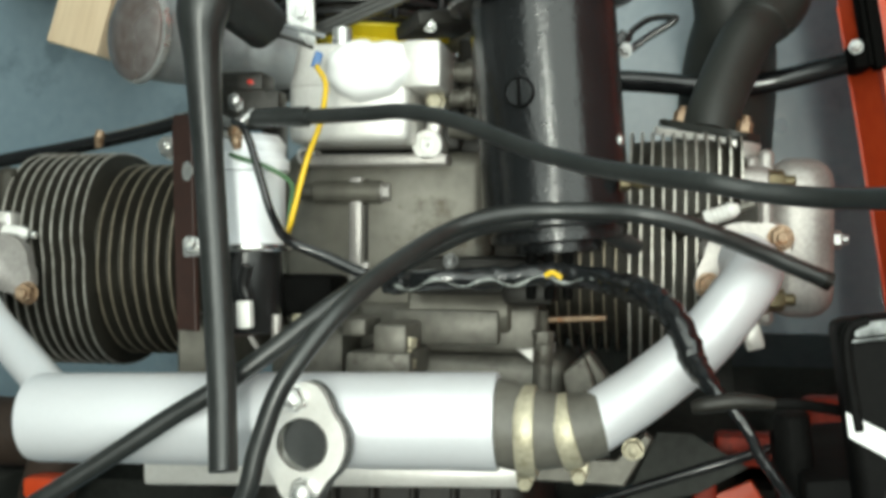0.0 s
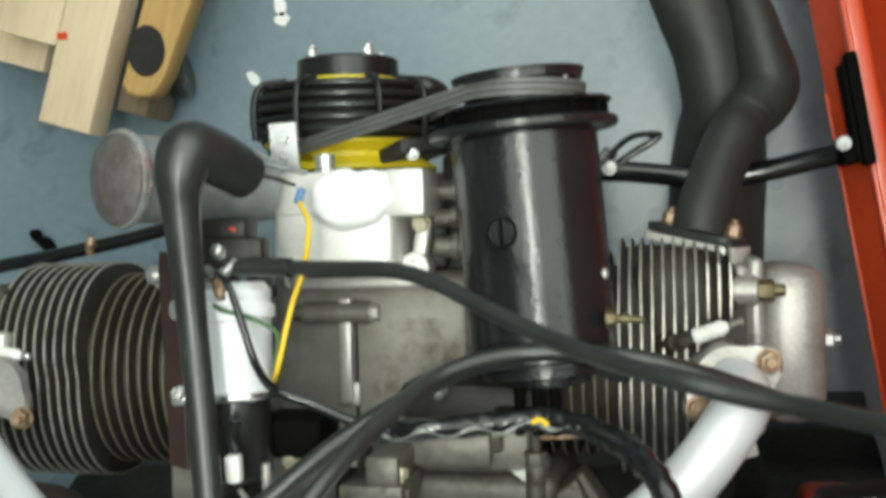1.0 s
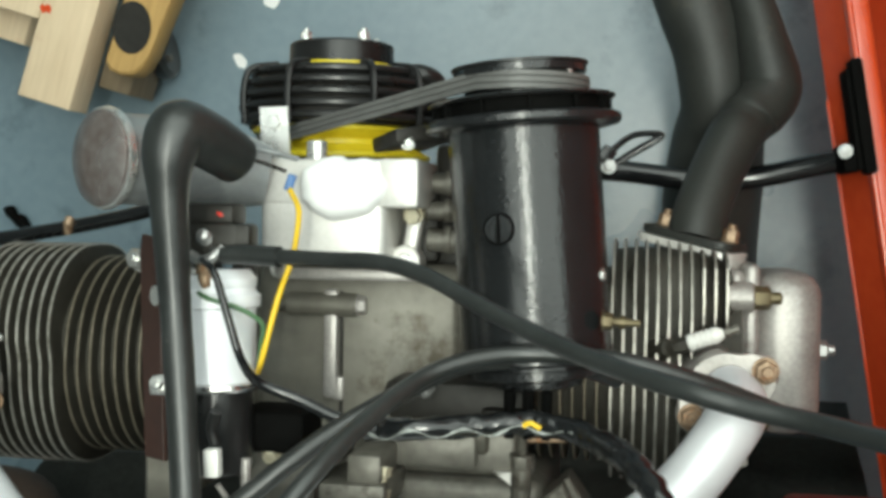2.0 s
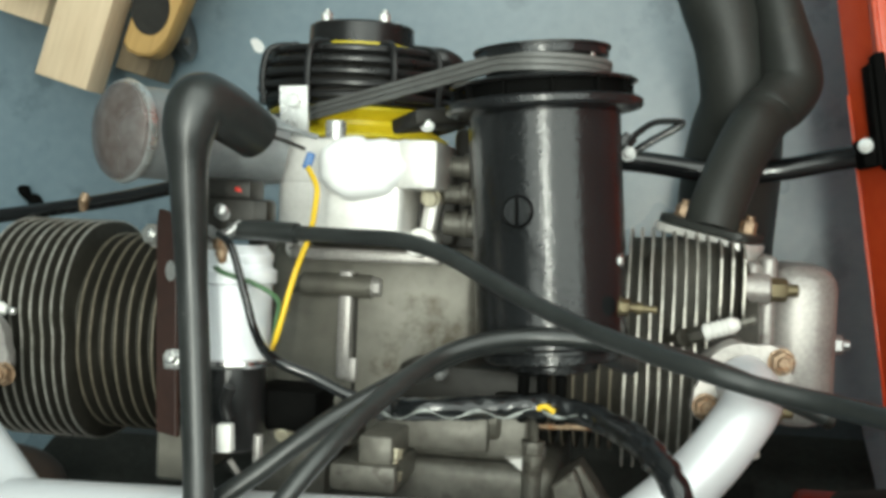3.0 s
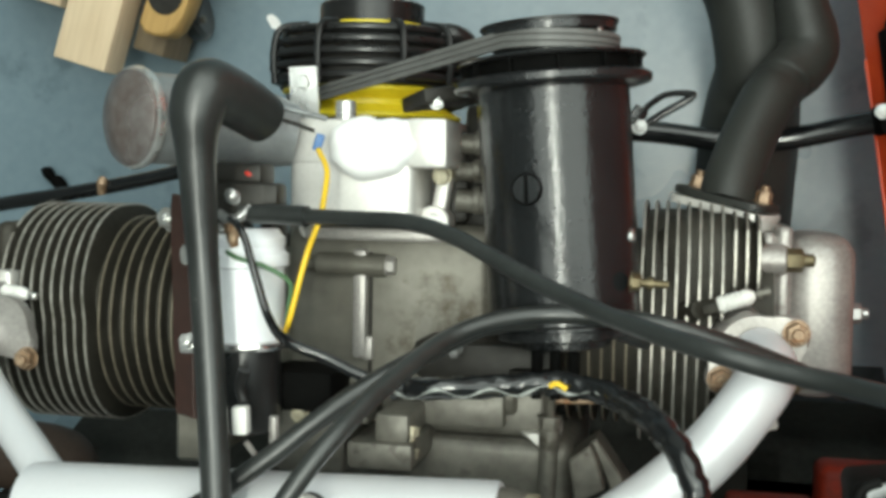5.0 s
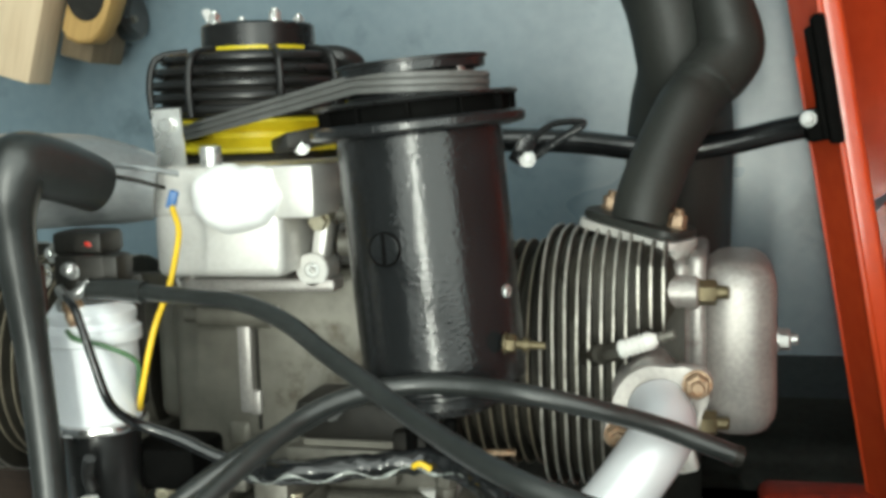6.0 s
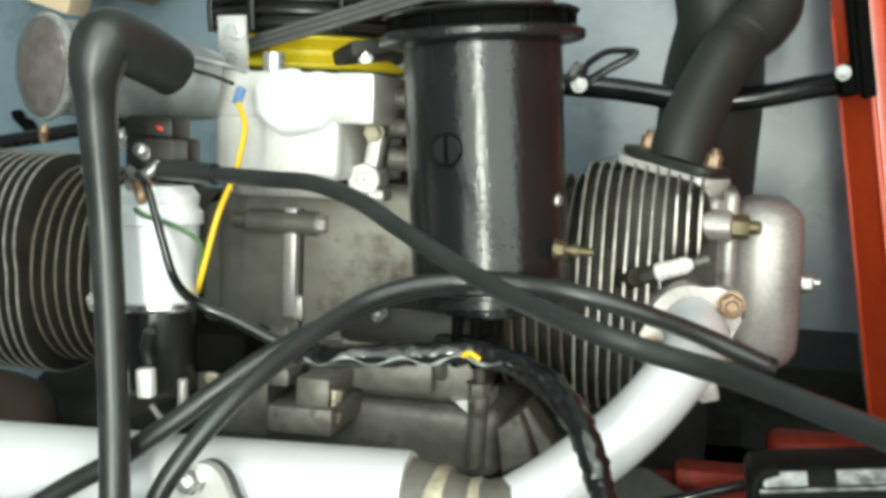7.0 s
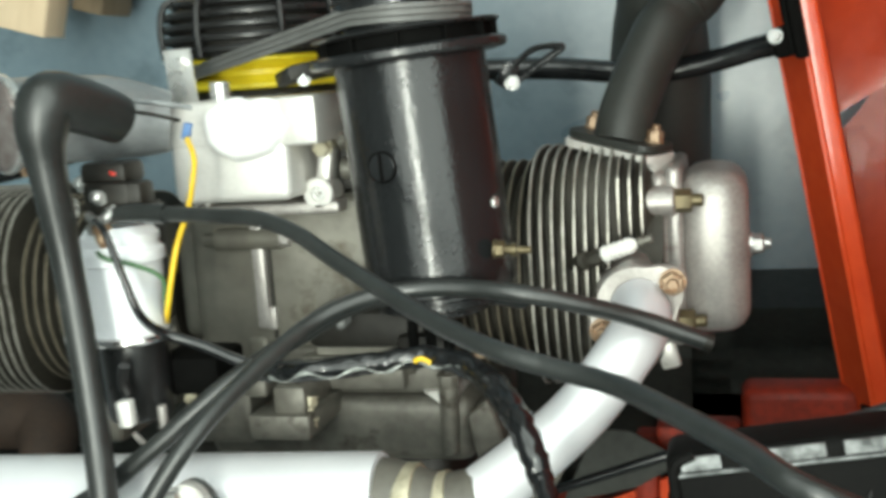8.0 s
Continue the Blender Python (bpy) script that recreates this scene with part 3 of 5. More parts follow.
# flanges on the heads
for cx, cy, a, cz, rr_, mat, rusty in ((0.230, -0.0055, 35, 0.636, 1.0, COVER, ((0.2045, -0.0235), (0.2565, 0.0125))), (-0.390, -0.012, -42, 0.622, 0.86, COVER, ((-0.364, -0.038),))):
    o = []
    for k in range(60):
        w = 2 * math.pi * k / 60
        r = rr_ * (0.0295 + 0.013 * max(0, math.cos(2 * w)) ** 2.2)
        o.append((r * math.cos(w), r * math.sin(w)))
    flange = part("pipe_flange", plate(o, 0.012, pose(cx, cy, cz, 0, 0, a), 0.002), mat, manifold, "pale aluminium two-bolt flange")
    for nx, ny in rusty:
        part("flange_nut", nut((nx, ny, cz + 0.006), (0.05, 0, 1), 0.015, 0.008, 0.005), RUST, flange, "rusty flange nut")
# carburettor seat on top of the tube
bm = lathe((-0.061, -0.126, 0.735), (0, 0, 1), [(0, 0.026), (0.010, 0.024), (0.066, 0.024), (0.066, 0.017), (0.020, 0.017)], 40)
part("carburettor_neck", bm, SILVER, manifold)
o = []
for k in range(64):
    w = 2 * math.pi * k / 64
    r = 0.0285 + 0.0125 * max(0, math.cos(2 * w)) ** 2.0
    o.append((r * math.cos(w), r * math.sin(w)))
bm = bmesh.new()
outer_low = [bm.verts.new((x, y, -0.004)) for x, y in o]
outer_top = [bm.verts.new((x, y, 0.004)) for x, y in o]
inner_low = [bm.verts.new((0.0175 * math.cos(2 * math.pi * k / 64), 0.0175 * math.sin(2 * math.pi * k / 64), -0.004)) for k in range(64)]
inner_top = [bm.verts.new((v.co.x, v.co.y, 0.004)) for v in inner_low]
for a, b in ((outer_low, outer_top), (outer_top, inner_top), (inner_top, inner_low), (inner_low, outer_low)):
    for k in range(64):
        bm.faces.new((a[k], a[(k + 1) % 64], b[(k + 1) % 64], b[k]))
bmesh.ops.transform(bm, matrix=pose(-0.061, -0.126, 0.805, 0, 0, 86), verts=bm.verts)
seat = part("carburettor_flange", bm, CLEAN, manifold, "pale two-bolt carburettor flange")
bm = plate([(x * 1.02, y * 1.02) for x, y in o], 0.003, pose(-0.0585, -0.1265, 0.7985, 0, 0, 86), 0.0006)
part("gasket", bm, RUBBER, manifold)
for sx, sy in ((-0.0655, -0.0960), (-0.0590, -0.1565)):
    part("flange_stud", nut((sx, sy, 0.809), (0, 0, 1), 0.0145, 0.009, 0.004), ZINC, seat)
# bright and dark blotches paint the glints of crumpled film in the opening
bm = lathe((-0.061, -0.126, 0.7625), (0, 0, 1), [(0, 0), (0.001, 0.012), (0.006, 0.0165), (0.046, 0.0172)], 40)
bm.faces.ensure_lookup_table()
for v in bm.verts:
    r = Vector((v.co.x + 0.061, v.co.y + 0.126, 0))
    if r.length > 0.01:
        v.co -= r.normalized() * 0.0016 * (0.5 + noise.noise((v.co.x * 160, v.co.y * 160, v.co.z * 160)))
bmesh.ops.delete(bm, geom=[f for f in bm.faces if len(f.verts) == 40], context="FACES_ONLY")
part("throat", bm, THROAT, seat, "throat of the carburettor seat, blotched like glinting film", angle=60)

# ---- dynamo with its pulley ----
dynamo = thing("dynamo", (0.087, 0.09, 0.61), "gloss black dynamo with slotted inspection plug", "dynamo")
D0, D1 = Vector((0.0930, 0.0185, 0.672)), Vector((0.0800, 0.186, 0.674))
way = (D1 - D0).normalized()
ln = (D1 - D0).length
bm = lathe(D0, way, [(0, 0.030), (0.0, 0.0525), (0.0025, 0.0545), (ln, 0.0545), (ln, 0.03)], 72)
case = part("case", bm, GLOSS, dynamo)
p = Vector((0.0700, 0.1130, 0.7268))
nrm = ((p - Vector((0.0857, 0.113, 0.673))).normalized() + Vector((0.09, 0, 0))).normalized()
bm = lathe(p - nrm * 0.003, nrm, [(0, 0.0098), (0.0034, 0.0098), (0.0038, 0.0094), (0.0038, 0)], 32)
plug = part("inspection_plug", bm, GLOSS, case)
part("plug_groove", lathe(p - nrm * 0.003, nrm, [(0.0006, 0.0099), (0.0034, 0.0099), (0.0036, 0.0104), (0.0034, 0.0110), (0.0020, 0.0112)], 32), SOOT, plug)
m = Matrix.Translation(p + nrm * 0.0006) @ axes(nrm).to_4x4()
part("plug_slot", block((0.0022, 0.0185, 0.0014), m @ pose(0, 0, 0.0003, 0, 0, 93), 0.0), SOOT, plug)
bm = lathe(D0 - way * 0.019, way, [(0, 0.018), (0.0, 0.030), (0.0015, 0.0330), (0.008, 0.0335), (0.0085, 0.0480), (0.0100, 0.0505), (0.0160, 0.0508), (0.0165, 0.0485), (0.0188, 0.0485)], 56)
part("end_cap", bm, GLOSS, dynamo, "black dynamo end cap")
for k in range(3):
    bm = rod(D0 + Vector((-0.016 + 0.013 * k, -0.018, 0.033)), D0 + Vector((-0.016 + 0.013 * k, -0.052, 0.032)), 0.0042, 0.0038, 14, 0.0008)
    part("terminal_post", bm, SOOT, dynamo)
bm = nut((0.140, 0.051, 0.705), (1, -0.05, 0), 0.0105, 0.006, 0.0)
lathe((0.147, 0.0506, 0.705), (1, -0.05, 0), [(0, 0.0032), (0.005, 0.0032), (0.005, 0.0048), (0.009, 0.0048), (0.009, 0.0028), (0.019, 0.0026)], 14, bm)
part("field_terminal", bm, DULL, dynamo, "corroded brass-coloured terminal stud")
part("case_screw", nut((0.1355, 0.082, 0.690), (1, 0, 0.3), 0.008, 0.004), ZINC, dynamo)
# fan plates with vanes, then the belt pulley
F0 = D1 - way * 0.003
bm = lathe(F0, way, [(0, 0.02), (0, 0.060), (0.002, 0.0690), (0.004, 0.0708), (0.008, 0.0708), (0.010, 0.068), (0.010, 0.02)], 64)
part("fan_plate", bm, GLOSS, dynamo)
bm = lathe(F0 + way * 0.020, way, [(0, 0.02), (0, 0.066), (0.0015, 0.0675), (0.003, 0.066), (0.003, 0.02)], 64)
part("fan_plate", bm, PLASTIC, dynamo)
# near-black drum added so the gap between the plates reads dark
part("fan_drum", lathe(F0 + way * 0.009, way, [(0, 0.02), (0, 0.0605), (0.0125, 0.0605), (0.0125, 0.02)], 48), SOOT, dynamo)
for k in range(12):
    a = 2 * math.pi * (k + 0.35) / 12
    m = Matrix.Translation(F0 + way * 0.015) @ axes(way).to_4x4() @ pose(0, 0, 0, 0, 0, math.degrees(a))
    part("vane", block((0.022, 0.0022, 0.0105), m @ pose(0.054, 0, 0), 0.0004, 1), SOOT, dynamo)
P0 = F0 + way * 0.023
bm = lathe(P0, way, [(0, 0.015), (0, 0.045), (0.003, 0.0455), (0.0065, 0.041), (0.0150, 0.041), (0.0165, 0.0478), (0.0225, 0.0480), (0.0240, 0.0470), (0.0240, 0.034), (0.020, 0.032), (0.020, 0.010)], 64)
part("pulley", bm, GLOSS, dynamo, "black dynamo belt pulley")
part("pulley_rim", lathe(P0 + way * 0.0218, way, [(0, 0.0478), (0.0004, 0.0494), (0.0022, 0.0494), (0.0026, 0.0478)], 64), PLASTIC, dynamo)
for k in range(2):
    q = P0 + way * 0.013 + Vector((0.036, 0, 0.022 - 0.008 * k))
    part("balance_clip", block((0.004, 0.018, 0.008), Matrix.Translation(q) @ pose(0, 0, 0, 0, 40, 4), 0.001, 1), REDDISH_CHROME, dynamo)

# ---- crank pulley, belt and caged fan ----
FX, FZ = -0.102, 0.50
fan = thing("cooling_fan", (FX, 0.22, 0.42), "black caged cooling fan on a yellow crank pulley", "fan")
bm = lathe((FX, 0.170, FZ), (0, 1, 0), [(0, 0.03), (0, 0.078), (0.002, 0.0805), (0.004, 0.0805), (0.012, 0.066), (0.016, 0.066), (0.024, 0.079), (0.026, 0.079), (0.028, 0.076), (0.028, 0.03)], 72)
part("seal_housing", rod((FX, 0.140, FZ), (FX, 0.172, FZ), 0.079, 0.074, 56, 0.003), GREASE, engine)
part("crank_pulley", bm, YELLOW, fan, "yellow-painted crank pulley")
bm = lathe((FX, 0.198, FZ), (0, 1, 0), [(0, 0.03), (0, 0.081), (0.030, 0.0815), (0.046, 0.072), (0.052, 0.060), (0.056, 0.03)], 64)
part("fan_drum", bm, GREASE, fan)
for k, (y, r) in enumerate(((0.2045, 0.086), (0.2145, 0.0875), (0.2245, 0.0870), (0.2345, 0.0850), (0.2445, 0.078))):
    bm = bmesh.new()
    ring = [(FX + r * math.cos(2 * math.pi * j / 64), y, FZ + r * math.sin(2 * math.pi * j / 64)) for j in range(65)]
    sweep(ring, 0.0036, 10, 1, bm, smooth=False)
    part("guard_ring", bm, PLASTIC, fan)
for a in (28, 58, 104, 142, 190, 230, 275, 320):
    c, s = math.cos(radians(a)), math.sin(radians(a))
    bm = sweep([(FX + 0.090 * c, 0.199, FZ + 0.090 * s), (FX + 0.0915 * c, 0.225, FZ + 0.0915 * s), (FX + 0.085 * c, 0.246, FZ + 0.085 * s), (FX + 0.06 * c, 0.252, FZ + 0.06 * s)], 0.003, 10, 4)
    part("guard_stay", bm, PLASTIC, fan)
bm = lathe((FX, 0.246, FZ), (0, 1, 0), [(0, 0.03), (0, 0.050), (0.004, 0.0515), (0.006, 0.047), (0.026, 0.0465), (0.028, 0.044), (0.028, 0.034), (0.020, 0.033), (0.020, 0)], 64)
part("hub_cap", bm, PLASTIC, fan, "black hub cap")
bm = lathe((FX, 0.2505, FZ), (0, 1, 0), [(0, 0.048), (0.002, 0.0482), (0.004, 0.048)], 64)
part("hub_stripe", bm, YELLOW, fan)
for a in (47, 126, 227, 306):
    c, s = math.cos(radians(a)), math.sin(radians(a))
    q = Vector((FX + 0.040 * c, 0.2735, FZ + 0.040 * s))
    bm = nut(q, (0, 1, 0), 0.0085, 0.006, 0.003)
    part("hub_bolt", bm, ZINC, fan)
bm = sweep([(FX + 0.066, 0.245, FZ + 0.03), (FX + 0.080, 0.243, FZ + 0.028), (FX + 0.090, 0.236, FZ + 0.02), (FX + 0.091, 0.218, FZ + 0.02)], [0.008, 0.009, 0.009, 0.007], 14)
part("guard_ear", bm, PLASTIC, fan)
bm = block((0.060, 0.012, 0.05), pose(-0.005, 0.182, 0.63, 0, 35, 10), 0.003, 2)
part("belt_shield", bm, GREASE, fan)

# belt: the tangent loop round both pulleys
A = Vector((FX, 0, FZ))
B = Vector((0.0790, 0, 0.674))
ra, rb = 0.072, 0.0445
ya, yb = 0.186, 0.2155
axis = (B - A)
base = math.atan2(axis.z, axis.x)
off = math.acos((ra - rb) / axis.length)
loop = []
for k in range(33):
    a = base + off + (2 * math.pi - 2 * off) * k / 32
    loop.append((A.x + ra * math.cos(a), ya, A.z + ra * math.sin(a)))
for k in range(25):
    a = base - off + 2 * off * k / 24
    loop.append((B.x + rb * math.cos(a), yb, B.z + rb * math.sin(a)))
def belt_band(section):
    """A closed band along the loop, from its cross-section (across, outward)."""
    bm = bmesh.new()
    rings = []
    for k, (x, y, z) in enumerate(loop):
        c = A if k < 33 else B
        nr = Vector((x - c.x, 0, z - c.z)).normalized()
        rings.append([bm.verts.new(Vector((x, y + w, z)) + nr * h) for w, h in section])
    for k in range(len(rings)):
        a, b = rings[k], rings[(k + 1) % len(rings)]
        for j in range(len(section)):
            bm.faces.new((a[j], a[(j + 1) % len(section)], b[(j + 1) % len(section)], b[j]))
    return bm


belt = thing("drive_belt", (FX, 0.19, 0.43), "grey-black ribbed rubber belt between crank pulley and dynamo", "belt")
part("band", belt_band(((-0.0065, 0.0030), (0.0065, 0.0030), (0.0045, -0.005), (-0.0045, -0.005))), BELT, belt)
# ribs paler than the band: the light they catch is in the colour
for w in (-0.0045, 0.0, 0.0045):
    part("rib", belt_band(((w - 0.0019, 0.0028), (w - 0.0014, 0.0040), (w + 0.0014, 0.0040), (w + 0.0019, 0.0028))), BELT_RIB, belt)

# bracket and bolts by the pulley
br = thing("steel_bracket", (-0.12, 0.18, 0.62), "bright zinc bracket bolted beside the crank pulley", "bracket")
part("plate", block((0.0235, 0.058, 0.003), pose(-0.1190, 0.1765, 0.634, 4, 0, 2), 0.0006, 1), ZINC, br)
part("bolt", nut((-0.118, 0.193, 0.6365), (0, 0, 1), 0.010, 0.005), ZINC, br)
part("foot", block((0.020, 0.003, 0.05), pose(-0.119, 0.158, 0.612), 0.0006, 1), ZINC, br)
alone("bolt", nut((-0.009, 0.176, 0.654), (0.3, 0.2, 1), 0.0085, 0.005, 0.002), ZINC, (-0.009, 0.176, 0.654), "bright zinc bolt on the belt shield", "bolt")

# ---- oil filler neck with chrome cap ----
neck = thing("oil_filler", (-0.16, 0.157, 0.66), "grey oil filler neck with a reddish chrome cap", "filler neck")
bm = sweep([(-0.2055, 0.1585, 0.741), (-0.187, 0.1585, 0.712), (-0.158, 0.157, 0.686), (-0.134, 0.153, 0.672), (-0.116, 0.150, 0.664)], [0.0325, 0.0330, 0.0320, 0.0280, 0.0230], 40)
part("neck", bm, NECK, neck)
d = Vector((-0.52, 0.0, 0.855)).normalized()
q = Vector((-0.2065, 0.1585, 0.742))
cap = part("cap", lathe(q, d, [(0, 0.0340), (0.006, 0.0345), (0.008, 0.0338), (0.011, 0.0290), (0.0135, 0.0205), (0.0150, 0.011), (0.0154, 0)], 56), REDDISH_CHROME, neck, "domed chrome cap with a reddish tint")
part("cap_rim", lathe(q, d, [(-0.001, 0.0330), (-0.0005, 0.0360), (0.0020, 0.0368), (0.0050, 0.0360), (0.0060, 0.0340)], 56), ZINC, cap)

# ---- white sheet, wires, and tags on the front cover ----
bm = bmesh.new()
n, m_ = 40, 12
rows = []
for i in range(m_ + 1):
    ring = []
    for j in range(n):
        w = 2 * math.pi * j / n
        k = 1 + 0.035 * math.sin(3 * w + 0.9) + 0.025 * math.sin(7 * w + 2.0) + 0.015 * math.sin(13 * w) + 0.10 * math.exp(-((w - 0.95) / 0.25) ** 2) - 0.08 * math.exp(-((w - 1.45) / 0.12) ** 2)
        u = i / m_
        x, y = 0.0350 * u * k * math.cos(w), 0.0245 * u * k * math.sin(w)
        z = 0.007 * (1 - u ** 4) + 0.0015 * noise.noise((x * 90, y * 90, 1.3))
        ring.append(bm.verts.new((-0.0570 + x, 0.1415 + y, 0.6670 + z - 0.006 * u ** 14)))
    rows.append(ring)
for a, b in zip(rows, rows[1:]):
    for j in range(n):
        bm.faces.new((a[j], a[(j + 1) % n], b[(j + 1) % n], b[j]))
bmesh.ops.remove_doubles(bm, verts=bm.verts, dist=1e-6)
alone("paper_pad", bm, WHITE, (-0.05, 0.1435, 0.664), "crumpled white paper pad lying on the front cover", "paper", angle=180)


def wire(name, points, r, material, label, seg=10):
    return alone(name, sweep(points, r, seg), material, points[0], label, "wire", angle=60)


yw = thing("yellow_wire", (-0.079, 0.136, 0.70), "thin yellow wire with a blue connector over the cover", "wire")
part("lead", sweep([(-0.0860, 0.1385, 0.7000), (-0.0755, 0.1250, 0.713), (-0.0725, 0.109, 0.725), (-0.0720, 0.090, 0.738), (-0.0770, 0.064, 0.752), (-0.0865, 0.024, 0.755), (-0.093, 0.012, 0.746)], 0.0021, 10), YELLOW_WIRE, yw, angle=60)
part("connector", block((0.0065, 0.0125, 0.005), pose(-0.0865, 0.1440, 0.698, 0, 15, -18), 0.0012, 2), BLUE, yw, "blue crimp connector")
wire("green_wire", [(-0.150, 0.073, 0.762), (-0.133, 0.069, 0.765), (-0.117, 0.064, 0.778), (-0.099, 0.058, 0.772), (-0.085, 0.047, 0.762), (-0.088, 0.031, 0.755), (-0.092, 0.016, 0.748)], 0.0017, GREEN_WIRE, "thin green wire beside the starter")

# ---- starter motor ----
starter = thing("starter_motor", (-0.117, 0.03, 0.735), "starter with silvered solenoid can and black body", "starter motor")
S0, S1 = Vector((-0.1225, 0.002, 0.745)), Vector((-0.1245, 0.082, 0.744))
w = (S1 - S0).normalized()
sl = (S1 - S0).length
can = part("solenoid_can", lathe(S0, w, [(0, 0.0265), (0.004, 0.0268), (sl * 0.66, 0.0275), (sl * 0.68, 0.0305), (sl * 0.78, 0.0305), (sl * 0.80, 0.0280), (sl * 0.84, 0.0270), (sl * 0.86, 0.0280), (sl * 0.92, 0.0280), (sl * 0.94, 0.0265), (sl, 0.023), (sl, 0)], 56), CAN, starter, "bright silvered solenoid can")
part("rim", lathe(S0, w, [(-0.003, 0.024), (-0.003, 0.0300), (-0.001, 0.0312), (0.002, 0.0306), (0.0032, 0.0275), (0.0032, 0.024)], 56), CHROME, can)
part("body", lathe(S0 - w * 0.062, w, [(0, 0.016), (0.002, 0.022), (0.006, 0.0245), (0.060, 0.0245), (0.060, 0)], 48), PLASTIC, starter, "black starter body")
part("end_bell", block((0.052, 0.030, 0.05), pose(-0.088, -0.032, 0.712), 0.006, 2), SOOT, starter)
part("end_screw", nut((-0.088, -0.048, 0.728), (0, -0.4, 1), 0.010, 0.005), BRASS, starter)
bm = bmesh.new()
block((0.046, 0.022, 0.022), pose(-0.1180, 0.103, 0.749), 0.004, 2, bm)
block((0.036, 0.028, 0.018), pose(-0.122, 0.100, 0.752), 0.003, 2, bm)
block((0.016, 0.090, 0.020), pose(-0.1110, 0.052, 0.722), 0.004, 2, bm)
part("terminal_block", bm, GREASE, starter)
part("terminal_stud", lathe((-0.1265, 0.1045, 0.7590), (0.15, 0.15, 1), [(0.0, 0.0062), (0.002, 0.0062)] + [(0.002 + 0.0009 * k, 0.0044 if k % 2 else 0.0034) for k in range(1, 11)] + [(0.0115, 0.0)], 16), STEEL, starter, "bare threaded terminal stud")
clamp = part("terminal_clamp", sweep([(-0.1345, 0.0930, 0.7640), (-0.1290, 0.0895, 0.7680), (-0.1235, 0.0885, 0.7690), (-0.1170, 0.0920, 0.7685), (-0.1115, 0.0985, 0.7660)], [0.0030, 0.0038, 0.0040, 0.0036, 0.0022], 14), STEEL, starter, "bent bare-metal cable clamp")
part("clamp_ear", sweep([(-0.1360, 0.0850, 0.7640), (-0.1320, 0.0810, 0.7660), (-0.1270, 0.0800, 0.7650)], [0.0020, 0.0034, 0.0026], 12), STEEL, clamp)
bm = nut((-0.1235, 0.0840, 0.7660), (0.1, -0.3, 1), 0.0100, 0.006, 0.0)
sweep([(-0.1232, 0.0840, 0.7680), (-0.1222, 0.0770, 0.7710), (-0.1210, 0.0710, 0.7700)], [0.0032, 0.0044, 0.0034], 12, bm=bm)
part("terminal_nut", bm, RUST, starter, "rust-orange terminal nut and cable end")
part("side_lug", nut((-0.146, 0.112, 0.740), (-0.4, 0.2, 1), 0.012, 0.006, 0.004), ZINC, starter)
part("red_cap", sweep([(-0.1225, 0.1215, 0.7500), (-0.1190, 0.1200, 0.7515), (-0.1150, 0.1185, 0.7500)], 0.0022, 12), RED_WIRE, starter, "red insulating cap")
bm = block((0.036, 0.016, 0.03), pose(-0.1275, 0.120, 0.738), 0.004, 2)
part("switch_body", bm, GREASE, starter)
# white clip and pins under the body
part("clip", block((0.0105, 0.019, 0.010), pose(-0.1085, -0.043, 0.788, 0, 0, 3), 0.0018, 2), CERAMIC, starter, "white plastic clip")
part("clip_wire", sweep([(-0.110, -0.032, 0.78), (-0.112, -0.022, 0.782), (-0.108, -0.010, 0.785)], 0.0040, 12), PLASTIC, starter)
part("clip_tail", sweep([(-0.106, -0.058, 0.786), (-0.102, -0.066, 0.782), (-0.100, -0.074, 0.775)], 0.002, 8), COVER, starter)
part("pin", rod((-0.094, -0.044, 0.765), (-0.094, -0.068, 0.765), 0.0035, seg=12, bevel=0.0006), COVER, starter)

# primer-brown mounting plate between starter and cylinder
mp = thing("mounting_plate", (-0.187, 0.015, 0.60), "brown-primed steel mounting plate between starter and cylinder", "plate")
bm = plate([(-0.013, -0.074), (0.016, -0.074), (0.016, 0.088), (-0.009, 0.092), (-0.013, 0.080)], 0.004, pose(-0.188, 0.013, 0.705, 0, -38, 2), 0.0006)
part("plate", bm, BROWN, mp)
part("leg", block((0.026, 0.05, 0.20), pose(-0.188, -0.075, 0.59, 0, 0, 0), 0.003, 1), CASE, mp)
bm = lathe((-0.183, 0.060, 0.7115), (-0.6, 0, 0.79), [(0, 0.0075), (0.0012, 0.0075), (0.0012, 0)], 20)
part("hole_plug", bm, ZINC, mp)
bm = rod((-0.164, 0.003, 0.758), (-0.150, 0.003, 0.764), 0.0045, seg=14, bevel=0.0006)
block((0.016, 0.009, 0.004), pose(-0.157, 0.0005, 0.763, 0, -15, 4), 0.001, 1, bm)
nut((-0.156, 0.004, 0.766), (0, 0.3, 1), 0.009, 0.006, 0.003, bm)
part("long_bolt", bm, ZINC, mp)
part("ring_bolt", nut((-0.224, 0.083, 0.645), (-0.3, 0.2, 1), 0.015, 0.010, 0.004), ZINC, mp)

# ---- hoses and cables ----
hose = thing("breather_hose", (-0.128, -0.02, 0.79), "black rubber breather hose with a swollen elbow", "hose")
bm = sweep([(-0.1060, 0.1575, 0.7590), (-0.1110, 0.1635, 0.7730), (-0.1190, 0.1705, 0.7920), (-0.1265, 0.1725, 0.8080), (-0.1305, 0.1550, 0.8130), (-0.1305, 0.1280, 0.8120), (-0.1280, 0.0600, 0.806), (-0.1195, -0.021, 0.812), (-0.1095, -0.093, 0.826), (-0.1035, -0.140, 0.838)],
           [0.0172, 0.0182, 0.0192, 0.0198, 0.0172, 0.0126, 0.0102, 0.0098, 0.0096, 0.0094], 28)
